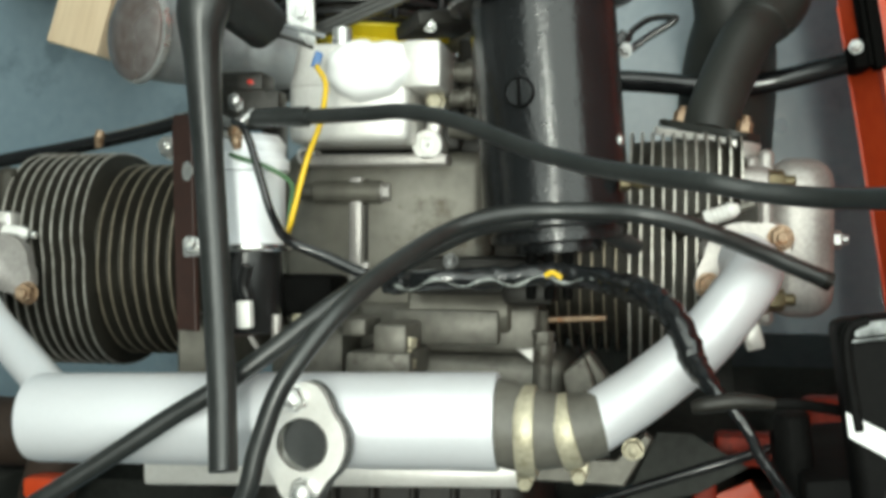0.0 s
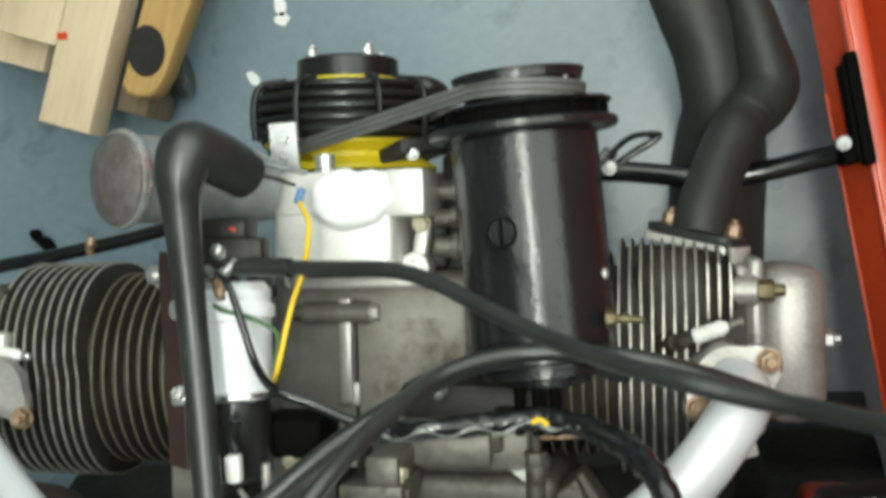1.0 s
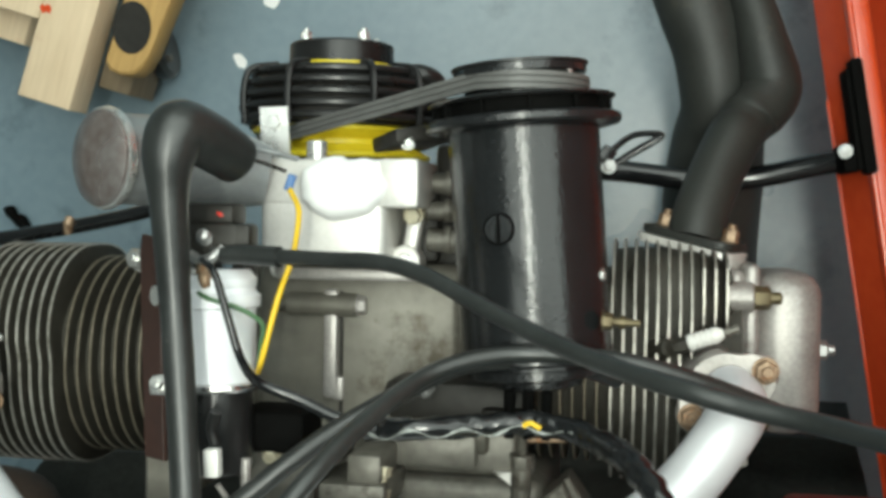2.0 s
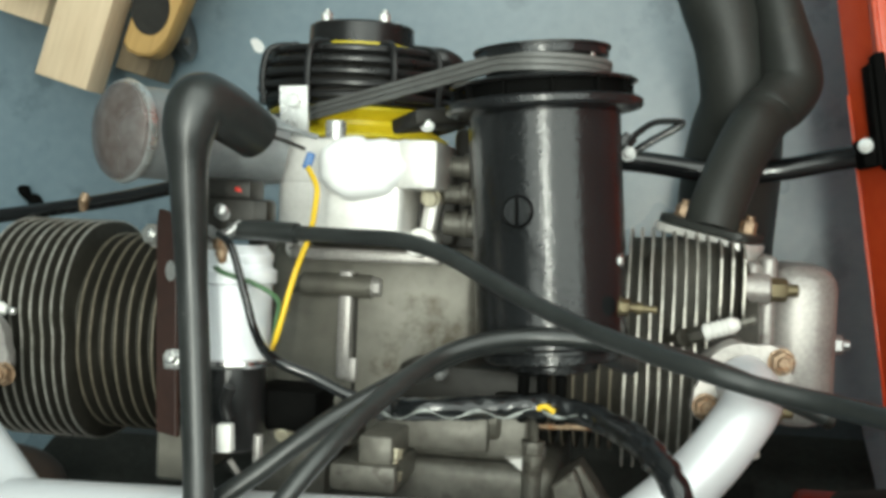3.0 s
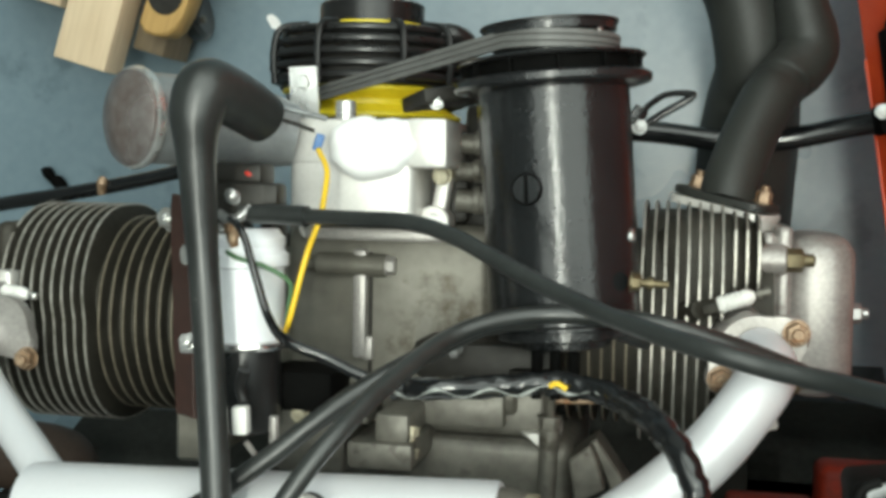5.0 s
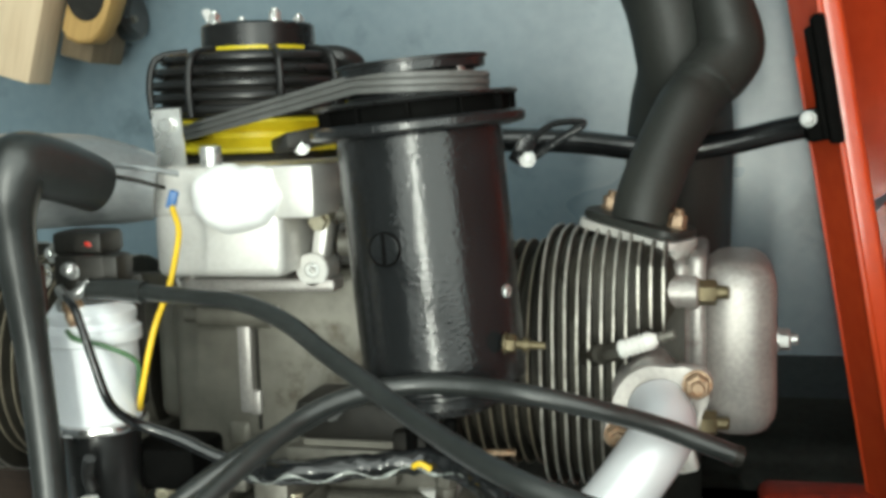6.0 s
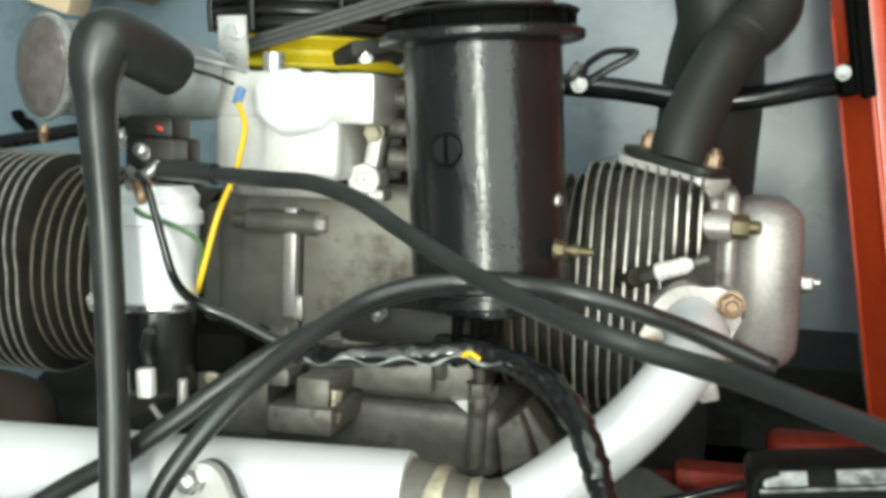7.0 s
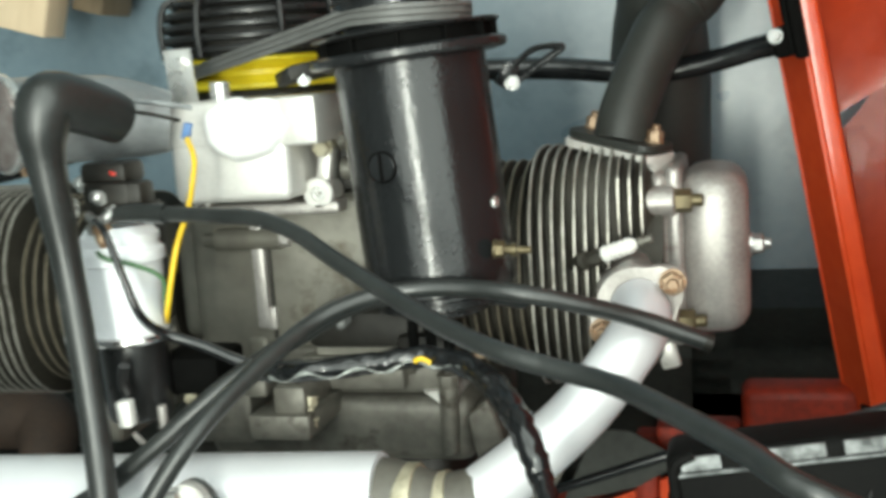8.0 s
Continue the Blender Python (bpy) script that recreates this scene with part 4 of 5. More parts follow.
part("tube", bm, RUBBER, hose, angle=60)
part("mouth", lathe((-0.1060, 0.1575, 0.7590), (0.40, -0.34, -0.80), [(0.0002, 0.0), (0.0002, 0.0135), (0.0012, 0.0150), (0.0012, 0.0165)], 28), GREASE, hose)

HOSE_A = [(-0.120, 0.0925, 0.764), (-0.100, 0.0935, 0.766), (-0.074, 0.0925, 0.771), (-0.027, 0.092, 0.788), (0.005, 0.0915, 0.800), (0.038, 0.084, 0.816), (0.070, 0.071, 0.838), (0.095, 0.0605, 0.853),
          (0.130, 0.049, 0.881), (0.162, 0.042, 0.910), (0.190, 0.037, 0.931), (0.217, 0.0315, 0.940), (0.249, 0.0277, 0.957), (0.282, 0.026, 1.000), (0.306, 0.0245, 1.034), (0.322, 0.021, 1.056), (0.345, 0.008, 1.050), (0.40, -0.05, 0.96), (0.46, -0.13, 0.80)]
ha = thing("battery_cable", (-0.12, 0.0925, 0.75), "thick black battery cable from the starter terminal", "cable")
part("sheath", sweep(HOSE_A, 0.0053, 18), RUBBER, ha, angle=60)
part("boot", sweep([(-0.112, 0.093, 0.765), (-0.094, 0.0932, 0.767), (-0.070, 0.0925, 0.7725)], [0.0062, 0.0068, 0.0070], 18), RUBBER, ha, angle=60)
HOSE_B = [(-0.110, -0.205, 0.868), (-0.078, -0.149, 0.870), (-0.070, -0.121, 0.870), (-0.058, -0.086, 0.868), (-0.043, -0.060, 0.860), (-0.026, -0.036, 0.845), (-0.006, -0.012, 0.810), (0.022, 0.012, 0.765), (0.050, 0.024, 0.745), (0.084, 0.029, 0.732),
          (0.123, 0.029, 0.731), (0.161, 0.026, 0.736), (0.199, 0.016, 0.727), (0.238, 0.001, 0.709), (0.283, -0.018, 0.700)]
hb = thing("rubber_hose", HOSE_B[-1], "black rubber hose arching over the engine with an open end", "hose")
part("tube", sweep(HOSE_B, 0.0063, 18), RUBBER, hb, angle=60)
d = (Vector(HOSE_B[-1]) - Vector(HOSE_B[-2])).normalized()
part("open_end", lathe(HOSE_B[-1], d, [(-0.004, 0.0040), (-0.004, 0.0066), (0.0012, 0.0066), (0.0016, 0.0060), (0.0016, 0.0040), (0.0002, 0.0038), (0.0002, 0)], 20), GREASE, hb)
HOSE_C = [(-0.300, -0.205, 0.810), (-0.270, -0.186, 0.810), (-0.238, -0.166, 0.810), (-0.196, -0.139, 0.805), (-0.157, -0.113, 0.800), (-0.126, -0.094, 0.797), (-0.089, -0.067, 0.790), (-0.061, -0.044, 0.780), (-0.033, -0.023, 0.765), (0.006, 0.0, 0.745),
          (0.045, 0.019, 0.727), (0.085, 0.023, 0.717), (0.120, 0.019, 0.700), (0.150, 0.005, 0.660)]
hc = thing("rubber_hose", HOSE_C[4], "black rubber hose tucked under the arching hose", "hose")
part("tube", sweep(HOSE_C, 0.0068, 18), RUBBER, hc, angle=60)
CABLE = [(-0.123, 0.090, 0.775), (-0.110, 0.081, 0.785), (-0.099, 0.052, 0.788), (-0.091, 0.025, 0.785), (-0.086, 0.008, 0.765), (-0.060, -0.004, 0.757), (-0.034, -0.015, 0.756), (-0.010, -0.020, 0.752)]
alone("earth_lead", sweep(CABLE, [0.0024, 0.0026, 0.0028, 0.003, 0.0036, 0.0042, 0.0042, 0.0042], 14), SLEEVE, CABLE[0], "dark lead running from starter to loom", "cable", angle=60)

# wiring loom in a crinkled sleeve
LOOM = [(-0.018, -0.021, 0.757), (-0.005, -0.021, 0.761), (0.023, -0.018, 0.768), (0.056, -0.017, 0.756), (0.080, -0.0155, 0.750), (0.105, -0.015, 0.747), (0.136, -0.019, 0.765), (0.162, -0.026, 0.803), (0.179, -0.042, 0.828), (0.188, -0.063, 0.838), (0.198, -0.077, 0.858), (0.213, -0.093, 0.862), (0.225, -0.115, 0.860), (0.240, -0.137, 0.855), (0.275, -0.195, 0.830)]
line = curve_points(LOOM, 14)
bm = bmesh.new()
rings = []
side = None
for k, p in enumerate(line):
    d = (line[min(k + 1, len(line) - 1)] - line[max(k - 1, 0)]).normalized()
    side = side or d.orthogonal().normalized()
    side = (side - d * side.dot(d)).normalized()
    up = d.cross(side)
    thin = max(0.42, 1.0 + 0.16 * max(0.0, 1 - abs(k - 98) / 35) - max(0, k - 128) * 0.030)
    ring = []
    for j in range(16):
        a = 2 * math.pi * j / 16
        fold = abs(math.sin(k * 0.27 + 1.1 * math.sin(a + k * 0.05)))
        r = 0.0080 * thin * (0.93 + 0.10 * (1 - fold) ** 2 + 0.22 * noise.noise((k * 0.33, math.cos(a) * 1.9, math.sin(a) * 1.9)))
        ring.append(bm.verts.new(p + (side * math.cos(a) + up * math.sin(a)) * r))
    rings.append(ring)
for a, b in zip(rings, rings[1:]):
    for j in range(16):
        bm.faces.new((a[j], a[(j + 1) % 16], b[(j + 1) % 16], b[j]))
bm.faces.new(rings[0])
bm.faces.new(rings[-1])
# thin pale strip that paints the wavy glint along the sleeve
glint_strip = []
for k in range(10, 80):
    p = line[k]
    u = (p.x - 0.012) / 0.034 * 2 * math.pi
    glint_strip.append(p + Vector((0, -0.0028 + 0.0026 * math.sin(u) + 0.0006 * math.sin(0.37 * u + 1), 0.0080)))
loom = thing("wiring_loom", (0.055, -0.0165, 0.745), "wiring loom in a crinkled black plastic sleeve", "loom")
part("sleeve", bm, SLEEVE, loom, angle=75)
part("glint_strip", sweep(glint_strip, [0.0005 + 0.0012 * max(0, math.sin(k * 0.45 + 0.5)) for k in range(len(glint_strip))], 8, 2), GLINT, loom, "wavy pale strip for the glint along the sleeve", angle=80)
part("tape_end", sweep([(0.092, -0.0150, 0.7565), (0.097, -0.0130, 0.7570), (0.103, -0.0165, 0.7560)], 0.0018, 8), YELLOW_WIRE, loom, "yellow wire end")

# ---- exhaust ----
exhaust = thing("exhaust_pipe", (0.23, 0.22, 0.36), "matt black exhaust pipe swelling into a heater box", "exhaust")
bm = sweep([(0.2100, 0.104, 0.505), (0.2150, 0.126, 0.498), (0.228, 0.160, 0.480), (0.243, 0.192, 0.462), (0.2500, 0.2020, 0.4525)], [0.0235, 0.0235, 0.0238, 0.0240, 0.0238], 32)
part("down_pipe", bm, MATT, exhaust)
bm = sweep([(0.2490, 0.2005, 0.4535), (0.2570, 0.2120, 0.4430), (0.2700, 0.2240, 0.4310), (0.2795, 0.2401, 0.4220), (0.2780, 0.2579, 0.420), (0.2718, 0.2833, 0.420), (0.2640, 0.3138, 0.419), (0.2500, 0.3470, 0.417), (0.226, 0.410, 0.412)],
           [0.0236, 0.0246, 0.0260, 0.0268, 0.0262, 0.0230, 0.0195, 0.0175, 0.0175], 32)
part("side_box", bm, MATT, exhaust)
bm = lathe((0.2590, 0.2135, 0.4435), (0.42, 0.80, -0.48), [(-0.003, 0.0238), (-0.0015, 0.0252), (0.0015, 0.0254), (0.003, 0.0240)], 40)
part("weld_bead", bm, MATT, exhaust)
bm = sweep([(0.231, 0.02, 0.315), (0.232, 0.097, 0.325), (0.2346, 0.1635, 0.345), (0.2367, 0.2050, 0.366), (0.2345, 0.2350, 0.386), (0.2270, 0.2800, 0.394), (0.2150, 0.3184, 0.397), (0.2010, 0.3520, 0.398), (0.180, 0.43, 0.395), (0.165, 0.52, 0.38)],
           [0.0470, 0.0480, 0.0478, 0.0430, 0.0345, 0.0350, 0.0375, 0.0350, 0.036, 0.037], 40)
part("heater_box", bm, MATT, exhaust)
part("flange", plate(round_outline(0.0415, 0.0245, 5.0, 48), 0.006, EXF @ pose(0, 0, 0.0078), 0.001), MATT, exhaust)
for q in (-0.030, 0.030):
    part("flange_nut", nut(EXF @ Vector((q, 0.004, 0.0108)), EN, 0.0120, 0.0085, 0.0045), RUST, exhaust, "rusty flange nut")

# ---- strut to the frame ----
strut = thing("stay_bar", (0.236, 0.158, 0.47), "gloss black bent stay bar bolted to dynamo and frame", "stay bar")
CLIP = [(0.139, 0.170, 0.602), (0.146, 0.178, 0.603), (0.158, 0.186, 0.604), (0.170, 0.1875, 0.604), (0.179, 0.1868, 0.603), (0.174, 0.182, 0.602), (0.160, 0.174, 0.601), (0.143, 0.163, 0.599)]
part("bar", sweep([(0.040, 0.172, 0.388), (0.100, 0.1705, 0.390), (0.150, 0.1675, 0.394), (0.200, 0.1612, 0.402), (0.235, 0.1590, 0.405), (0.280, 0.1645, 0.408), (0.320, 0.1735, 0.418), (0.350, 0.1790, 0.432)], 0.0104, 20), SLEEVE, strut)
part("end_bracket", block((0.016, 0.026, 0.046), pose(0.343, 0.178, 0.445, 0, 0, 10), 0.004, 2), SOOT, strut)
part("bolt", nut((0.1395, 0.1620, 0.602), (0.2, 0.1, 1), 0.0088, 0.007, 0.003), STEEL, strut)
part("bolt", nut((0.3370, 0.1830, 0.471), (-0.2, 0.1, 1), 0.0095, 0.007, 0.003), STEEL, strut)
part("spring_clip", sweep(CLIP, 0.0021, 10, squash=1.5), GLOSS, strut)
part("end_tab", block((0.012, 0.020, 0.005), pose(0.136, 0.168, 0.602, 0, 20, -35), 0.0015, 2), GLOSS, strut)

# two thin rods between the filler neck and the bracket
rods = thing("link_rod", (-0.095, 0.165, 0.70), "thin grey link rod beside the filler neck", "rod")
part("rod", sweep([(-0.128, 0.170, 0.716), (-0.100, 0.166, 0.712), (-0.080, 0.161, 0.700)], 0.0020, 10), NECK, rods)
part("rod", sweep([(-0.128, 0.163, 0.718), (-0.104, 0.158, 0.714), (-0.088, 0.152, 0.704)], 0.0015, 10), GREASE, rods)

# left throttle rod
rodt = thing("control_rod", (-0.4, 0.11, 0.45), "thin black control rod across the cylinder", "rod")
part("bar", sweep([(-0.60, 0.066, 0.470), (-0.483, 0.0880, 0.476), (-0.420, 0.0980, 0.479), (-0.360, 0.1085, 0.481), (-0.300, 0.1210, 0.485), (-0.200, 0.1450, 0.500)], 0.0072, 14), SLEEVE, rodt)
part("clevis", sweep([(-0.373, 0.100, 0.486), (-0.371, 0.110, 0.489), (-0.370, 0.116, 0.488)], [0.0040, 0.0050, 0.0036], 12), RUST, rodt)

# ---- red frame and bodywork ----
body = thing("car_frame", (0.40, 0.05, 0.30), "glossy red steel frame and body panels round the engine", "car frame")
yaw = math.degrees(math.atan2(0.163, 1))
bm = bmesh.new()
R = Matrix.Translation((0.3785, 0.09, 0.445)) @ pose(0, 0, 0, 0, 0, yaw)
block((0.0185, 1.38, 0.045), R @ pose(0.0035, 0.32, -0.004), 0.004, 3, bm)
part("side_rail", bm, RED, body)
bm = block((0.048, 1.36, 0.004), R @ pose(-0.0125, 0.32, -0.022, 0, -68, 0), 0.001, 1)
part("rail_web", bm, RED, body)
bm = block((0.008, 0.50, 0.005), R @ pose(-0.0205, -0.10, -0.044), 0.0015, 2)
block((0.0065, 0.86, 0.005), R @ pose(-0.0190, 0.58, -0.042), 0.0015, 2, bm)
part("rail_lip", bm, RED, body)
bm = sweep([R @ Vector((-0.004, -0.35, 0.018)), R @ Vector((-0.004, 0.1, 0.018)), R @ Vector((-0.004, 0.95, 0.018))], 0.0028, 10)
part("rail_bead", bm, RED, body)
part("rubber_buffer", block((0.0110, 0.100, 0.024), R @ pose(-0.0075, 0.126, 0.020), 0.003, 2), SOOT, body, "black rubber buffer strip")
part("buffer_plate", block((0.0045, 0.088, 0.030), R @ pose(-0.0150, 0.124, 0.012), 0.0015, 2), SOOT, body)
# dark copy of the red: shade low in the bay is in the colour
bm = block((0.46, 0.055, 0.06), pose(0.200, -0.290, 0.36), 0.012, 3)
block((0.30, 0.055, 0.06), pose(-0.17, -0.305, 0.34), 0.012, 3, bm)
part("cross_member", bm, SHADED_RED, body)
part("gusset", block((0.040, 0.024, 0.04), pose(-0.494, -0.262, 0.365), 0.006, 3), RED, body, "red painted gusset")
bm = block((0.108, 0.075, 0.05), pose(0.356, -0.172, 0.398), 0.010, 3)
block((0.080, 0.030, 0.04), pose(0.262, -0.186, 0.40), 0.006, 2, bm)
block((0.022, 0.110, 0.05), pose(0.212, -0.240, 0.40), 0.005, 2, bm)
part("gusset", bm, SHADED_RED, body, "dark red gusset, its shade put into the paint")
part("shield", plate([(0.168, -0.166), (0.200, -0.167), (0.250, -0.196), (0.205, -0.222), (0.134, -0.240)], 0.004, pose(0, 0, 0.444), 0.0008), DARK_SHEET, body, "dark grey sheet-metal shield")
part("gusset", plate([(0.150, -0.262), (0.190, -0.246), (0.256, -0.216), (0.278, -0.250), (0.270, -0.300), (0.150, -0.300)], 0.006, pose(0, 0, 0.400), 0.001), RED, body, "red painted gusset plate")
part("lower_rod", sweep([(0.100, -0.238, 0.440), (0.170, -0.212, 0.446), (0.245, -0.186, 0.446), (0.300, -0.172, 0.430)], 0.0050, 12), SLEEVE, body, "thin black rod")
# wing beyond the rail: a swollen panel in front, and the tall inner side behind it
bm = bmesh.new()
rows = []
for i in range(21):
    u = i / 20
    ring = []
    for j in range(15):
        v = j / 14
        x = 0.387 + 0.50 * v - 0.110 * u
        y = 0.108 + 0.75 * u + 0.30 * v * (1 - u) ** 2
        z = 0.385 + 0.20 * math.sin(math.pi * 0.5 * min(1, v * 1.6)) * (0.25 + 0.75 * min(1, u * 2.2))
        ring.append(bm.verts.new((x, y, z)))
    rows.append(ring)
for a, b in zip(rows, rows[1:]):
    for j in range(14):
        bm.faces.new((a[j], a[j + 1], b[j + 1], b[j]))
bmesh.ops.solidify(bm, geom=bm.faces[:], thickness=0.004)
part("wing", bm, RED, body)
bm = bmesh.new()
rows = []
for i in range(15):
    u = i / 14
    ring = []
    for j in range(13):
        v = j / 12
        ring.append(bm.verts.new((0.394 + 0.055 * u + 0.16 * v ** 0.8, 0.086 - 0.46 * u + (0.055 + 0.24 * (1 - u) ** 3) * v, 0.325 + 0.60 * max(0, v - 0.25) ** 1.5 + 0.03 * v)))
    rows.append(ring)
for a, b in zip(rows, rows[1:]):
    for j in range(12):
        bm.faces.new((a[j], a[j + 1], b[j + 1], b[j]))
bmesh.ops.solidify(bm, geom=bm.faces[:], thickness=0.004)
part("inner_wing", bm, RED, body)
bm = block((0.02, 1.5, 0.75), pose(0.62, 0.15, 0.66, 0, -8, 8), 0.008, 2)
part("body_side", bm, RED, body)
# exhaust silencer below the left cylinder, joined to the frame for support
bm = sweep([(-0.72, -0.225, 0.26), (-0.62, -0.222, 0.26), (-0.545, -0.226, 0.265), (-0.52, -0.250, 0.30), (-0.515, -0.285, 0.335)], [0.040, 0.042, 0.040, 0.034, 0.030], 24)
part("silencer", bm, RUSTY, body, "rust-brown exhaust silencer below the left cylinder")
# legs that stand on the floor, out of sight
for x, y in ((0.40, -0.290), (-0.60, -0.290), (0.27, 0.98)):
    part("leg", block((0.05, 0.05, 0.40), pose(x, y, 0.20), 0.004, 2), MATT, body)
bm = block((0.09, 0.16, 0.05), pose(-0.09, -0.22, 0.36), 0.006, 2)
part("engine_mount", bm, MATT, body)
# bent sheets added in place of floor shade, paler in front, darker behind
for x0, x1, shift, low in ((0.155, 0.425, -0.135, -0.04), (-0.15, 0.25, -0.030, -0.03), (-0.63, -0.17, -0.200, -0.06)):
    bm = bmesh.new()
    profile = [(0.040, 0.03), (0.020, 0.055), (-0.005, 0.10), (-0.035, 0.165), (-0.075, 0.225), (-0.125, 0.275), (-0.20, 0.295), (-0.36, 0.30)]
    rows = [[bm.verts.new((x, y + shift * (1.0 if y > -0.15 else 0.4), z + low)) for y, z in profile] for x in (x0, (x0 + x1) / 2, x1)]
    for a, b in zip(rows, rows[1:]):
        for k in range(len(profile) - 1):
            bm.faces.new((a[k], a[k + 1], b[k + 1], b[k]))
    bmesh.ops.solidify(bm, geom=bm.faces[:], thickness=0.004)
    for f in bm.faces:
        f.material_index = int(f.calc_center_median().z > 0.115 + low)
    part("floor_shade", bm, [HALF_SHADE, DARK_SHEET], body, "bent dark sheet added for the shade on the floor", angle=60)


# ---- battery box and neighbours ----
batt = thing("battery", (0.345, -0.13, 0.46), "black battery case with a silver label strip", "battery")
TOP = Matrix.Translation((0.262, -0.036, 0.874)) @ pose(0, 0, 0, 0, 0, 8)
part("case", block((0.165, 0.150, 0.040), TOP @ pose(0.0825, -0.075, -0.020), 0.006, 3), CASING, batt)
part("body", block((0.170, 0.075, 0.21), pose(0.338, -0.158, 0.735, 0, 0, 6), 0.005, 2), CASING, batt)
part("stand", block((0.030, 0.020, 0.50), TOP @ pose(0.140, -0.136, -0.285), 0.004, 2), SOOT, batt)
part("lid_edge", block((0.150, 0.0016, 0.003), TOP @ pose(0.0790, -0.0112, 0.0010), 0.0005, 1), STRAP, batt, "thin silver trim line")
part("corner", sweep([TOP @ Vector((0.004, -0.060, 0.0)), TOP @ Vector((0.003, -0.020, 0.001)), TOP @ Vector((0.006, -0.005, 0.001)), TOP @ Vector((0.016, -0.001, 0.0))], 0.0032, 10), CASING, batt)
for k in range(16):
    part("rib", block((0.0022, 0.118, 0.0016), TOP @ pose(0.018 + 0.0088 * k, -0.085, 0.0004, 0, 0, -22), 0.0006, 1), PLASTIC, batt)
for x, ln_ in ((0.019, 0.021), (0.063, 0.040), (0.110, 0.036)):
    part("label", block((ln_, 0.0075, 0.002), TOP @ pose(x, -0.0055, 0.0012), 0.0004, 1), STRAP, batt, "silver label strip")
part("top_label", plate([(0.2671, -0.0846), (0.2990, -0.0998), (0.2990, -0.1140), (0.2689, -0.0983)], 0.0012, pose(0, 0, 0.8752), 0.0), WHITE, batt, "plain white label on the lid")
alone("cable_conduit", sweep([(0.430, -0.020, 0.780), (0.385, -0.0394, 0.780), (0.357, -0.0498, 0.780), (0.332, -0.066, 0.778)], 0.0052, 14), RUBBER, (0.385, -0.0394, 0.78), "black rubber conduit beside the battery", "conduit", angle=60)
lever = thing("hand_lever", (0.186, -0.087, 0.861), "dark rubber-covered lever end over the frame", "lever")
part("grip", sweep([(0.186, -0.0868, 0.861), (0.193, -0.0850, 0.862), (0.207, -0.0826, 0.862), (0.220, -0.0826, 0.861), (0.231, -0.0838, 0.858)], [0.0036, 0.0050, 0.0053, 0.0044, 0.0034], 16), GREASE, lever, angle=60)
part("arm", sweep([(0.226, -0.0835, 0.858), (0.250, -0.0850, 0.848), (0.285, -0.0950, 0.815), (0.290, -0.110, 0.760)], 0.0032, 12), CASING, lever, "black lever arm", angle=60)
bm = lathe((0.247, -0.096, 0.800), (0.10, -1, -0.10), [(0, 0.004), (0.0005, 0.0095), (0.003, 0.0108), (0.070, 0.0125), (0.072, 0.010)], 40)
for v in bm.verts:
    v.co += Vector((v.co.x - 0.2475, 0, v.co.z - 0.797)).normalized() * 0.0007 * noise.noise(v.co * 300)
alone("damper_sleeve", bm, CASING, (0.247, -0.096, 0.80), "black crackle-finished cylindrical sleeve beside the battery", "sleeve", angle=60)

# ---- things on the floor ----
dolly = thing("wooden_dolly", (-0.53, 0.36, 0.0), "home-made wooden dolly of pine battens and plywood on castors", "dolly")
def slant(corner, along, wide, long, thick, top):
    """A board: its near corner, the direction of its length, width, length, thickness and top."""
    a = math.atan2(along[1], along[0])
    return block((long, wide, thick), Matrix.Translation((*corner, top - thick / 2)) @ pose(0, 0, 0, 0, 0, math.degrees(a)) @ pose(long / 2, -wide / 2, 0), 0.002, 2)
part("batten", slant((-0.611, 0.268), (0.282, 0.959), 0.073, 0.62, 0.048, 0.171), PINE, dolly, "pale pine batten with a red mark")
part("board", slant((-0.6713, 0.3886), (0.282, 0.959), 0.085, 0.46, 0.032, 0.160), PINE, dolly)
part("board", slant((-0.7515, 0.3728), (0.282, 0.959), 0.120, 0.46, 0.030, 0.112), PINE, dolly)
o = [(-0.500, 0.312), (-0.494, 0.300), (-0.480, 0.294), (-0.462, 0.294), (-0.449, 0.303), (-0.441, 0.319), (-0.33, 0.575), (-0.41, 0.60)]
part("plywood", plate(o, 0.036, pose(0, 0, 0.140), 0.003), PLY, dolly, "orange plywood piece with a round hole")
# dark disc on the solid plywood stands in for the shaded hole
bm = plate([(-0.464 + x, 0.352 + y) for x, y in round_outline(0.0255, 0.033, 2.0, 40)], 0.004, pose(0, 0, 0.1572), 0.0005)
part("hole", bm, GREASE, dolly)
# darker timber: the shade beneath the dolly is put into its colour
part("wood_block", block((0.044, 0.046, 0.075), pose(-0.502, 0.300, 0.080, 0, 0, -16), 0.002, 2), SHADED_WOOD, dolly, "small brown wood block")
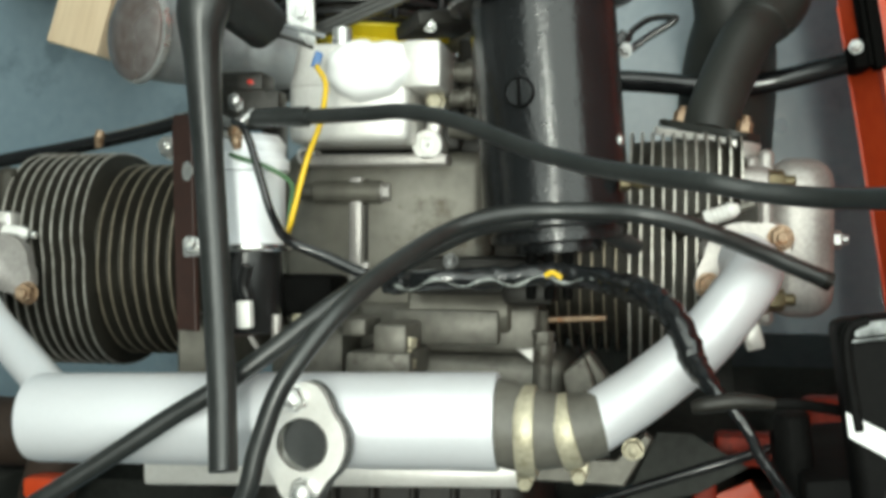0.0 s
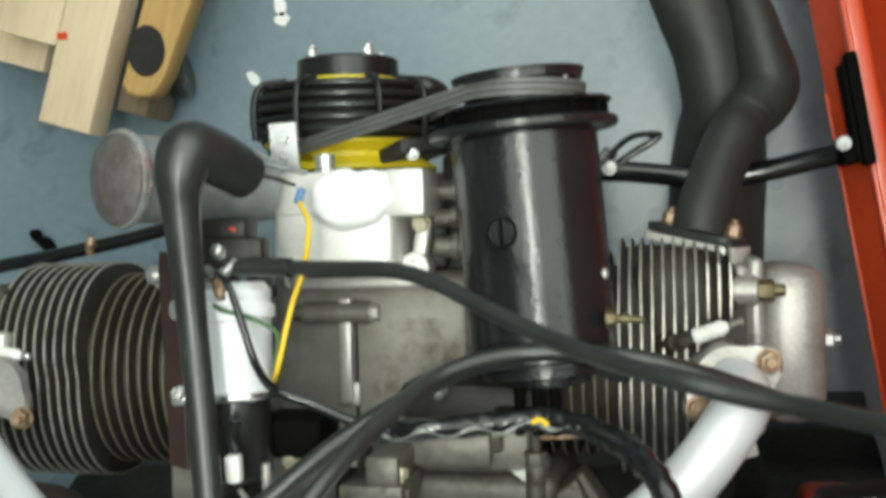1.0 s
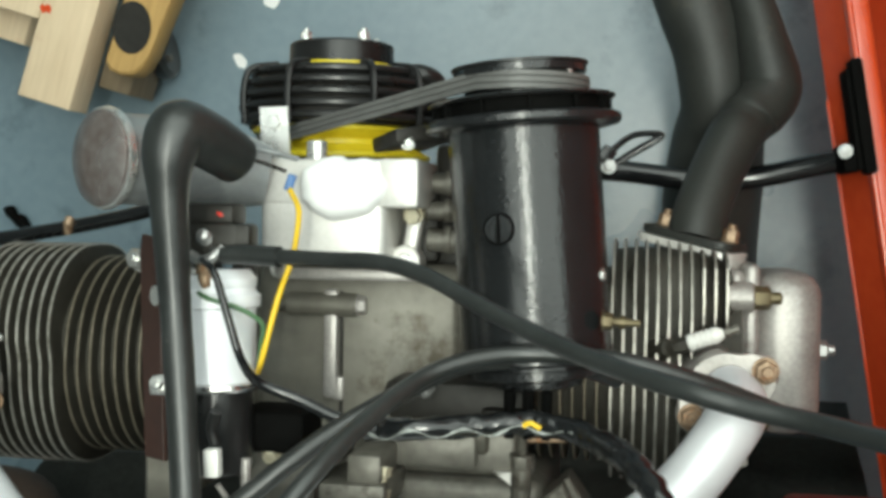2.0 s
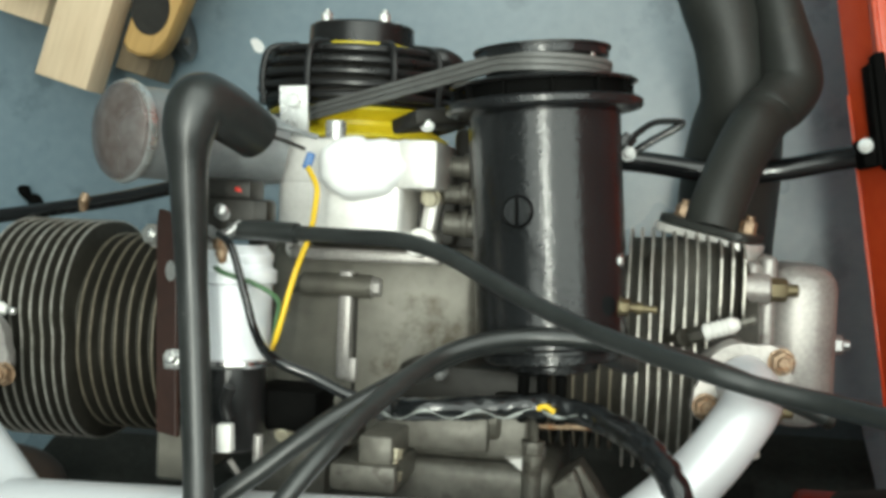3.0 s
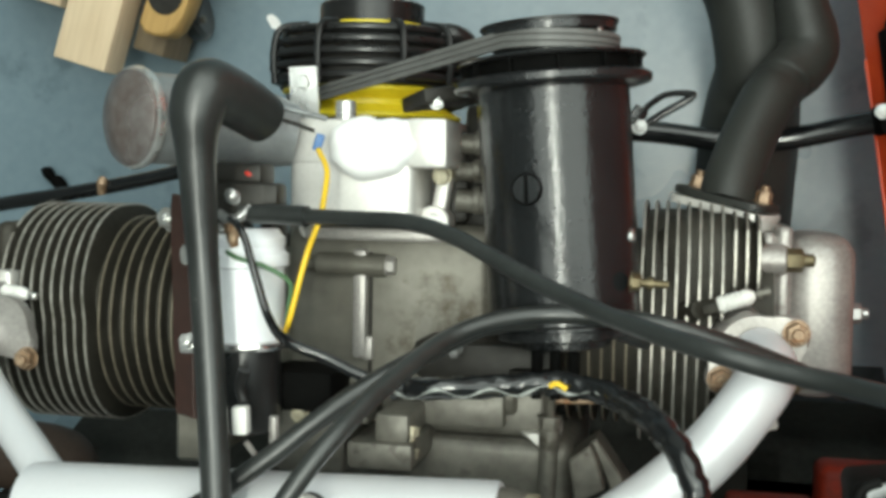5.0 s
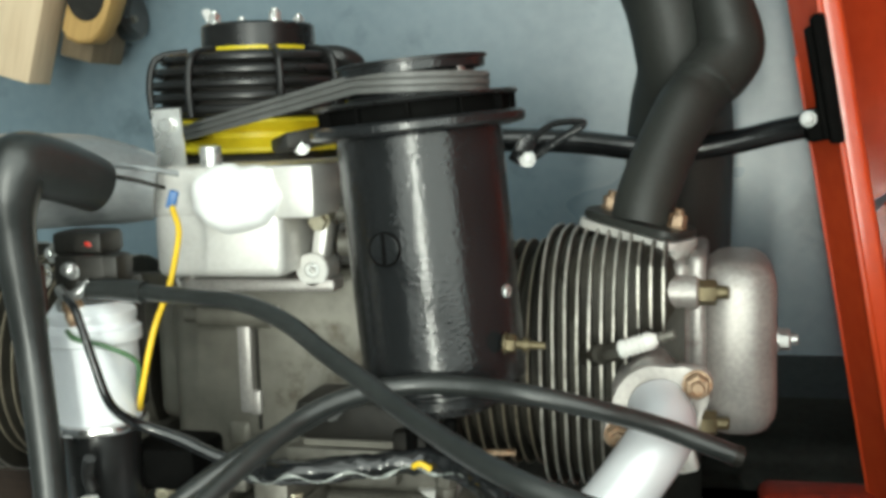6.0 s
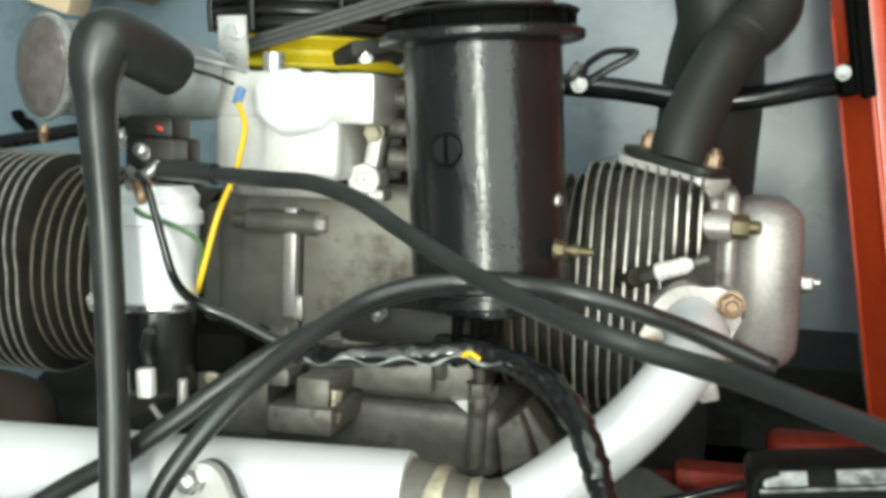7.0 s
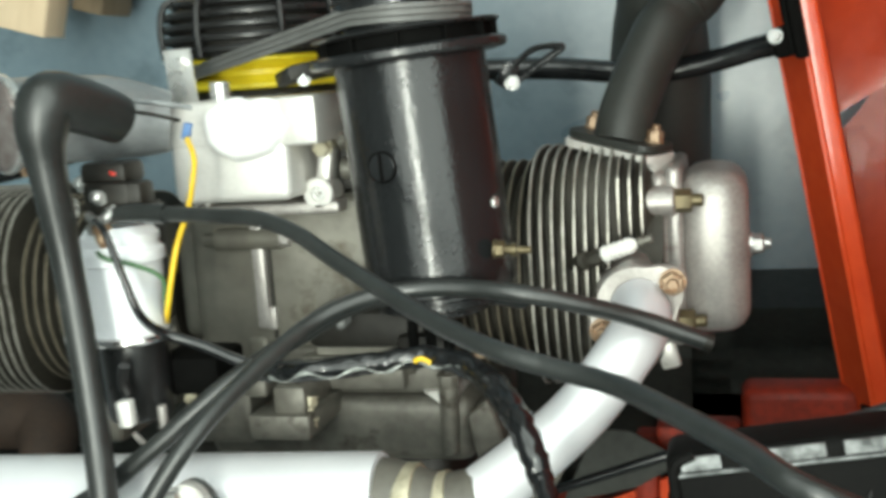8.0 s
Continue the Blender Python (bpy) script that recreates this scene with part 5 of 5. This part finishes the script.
for cx, cy in ((-0.478, 0.318), (-0.62, 0.72)):
    wheel = part("castor", rod((cx - 0.012, cy + 0.02, 0.040), (cx + 0.012, cy + 0.026, 0.040), 0.040, 0.040, 28, 0.006), RUBBER, dolly, "dark castor wheel")
    bm = block((0.034, 0.034, 0.004), pose(cx, cy + 0.020, 0.118, 0, 0, -16), 0.001, 1)
    block((0.004, 0.026, 0.06), pose(cx - 0.016, cy + 0.020, 0.088, 0, 0, -16), 0.001, 1, bm)
    block((0.004, 0.026, 0.06), pose(cx + 0.016, cy + 0.024, 0.088, 0, 0, -16), 0.001, 1, bm)
    part("fork", bm, GREASE, wheel)
    part("axle", nut((cx + 0.018, cy + 0.010, 0.055), (1, 0.2, 0.2), 0.008, 0.004), CAST, wheel)
part("red_mark", plate([(-0.008, 0.001), (-0.004, -0.006), (0.002, -0.004), (0.006, -0.007), (0.008, 0.001), (0.003, 0.006), (0.000, 0.003), (-0.005, 0.006)], 0.0006, pose(-0.573, 0.375, 0.1714), 0), RED, dolly)

random.seed(4)
def flake(x, y, w, h, turn_):
    o = [(w * math.cos(2 * math.pi * k / 9) * random.uniform(0.7, 1.15), h * math.sin(2 * math.pi * k / 9) * random.uniform(0.7, 1.15)) for k in range(9)]
    alone("paper_scrap", plate(o, 0.0012, pose(x, y, 0.0012, 0, 0, turn_), 0), WHITE, (x, y, 0), "torn off-white paper scrap on the floor", "scrap", "scraps on the floor")
flake(-0.379, 0.332, 0.013, 0.008, -35)
flake(-0.336, 0.412, 0.012, 0.010, 10)
flake(-0.338, 0.430, 0.009, 0.016, 20)
flake(-0.375, 0.155, 0.016, 0.010, 15)
bit = [(-0.722, 0.124, 0.010), (-0.712, 0.121, 0.014), (-0.706, 0.112, 0.012), (-0.697, 0.108, 0.013), (-0.689, 0.098, 0.008)]
alone("rubber_scrap", sweep(bit, [0.004, 0.009, 0.006, 0.010, 0.007], 12), SOOT, (-0.706, 0.111, 0.0), "small twisted dark rubber scrap on the floor", "scrap", angle=60)
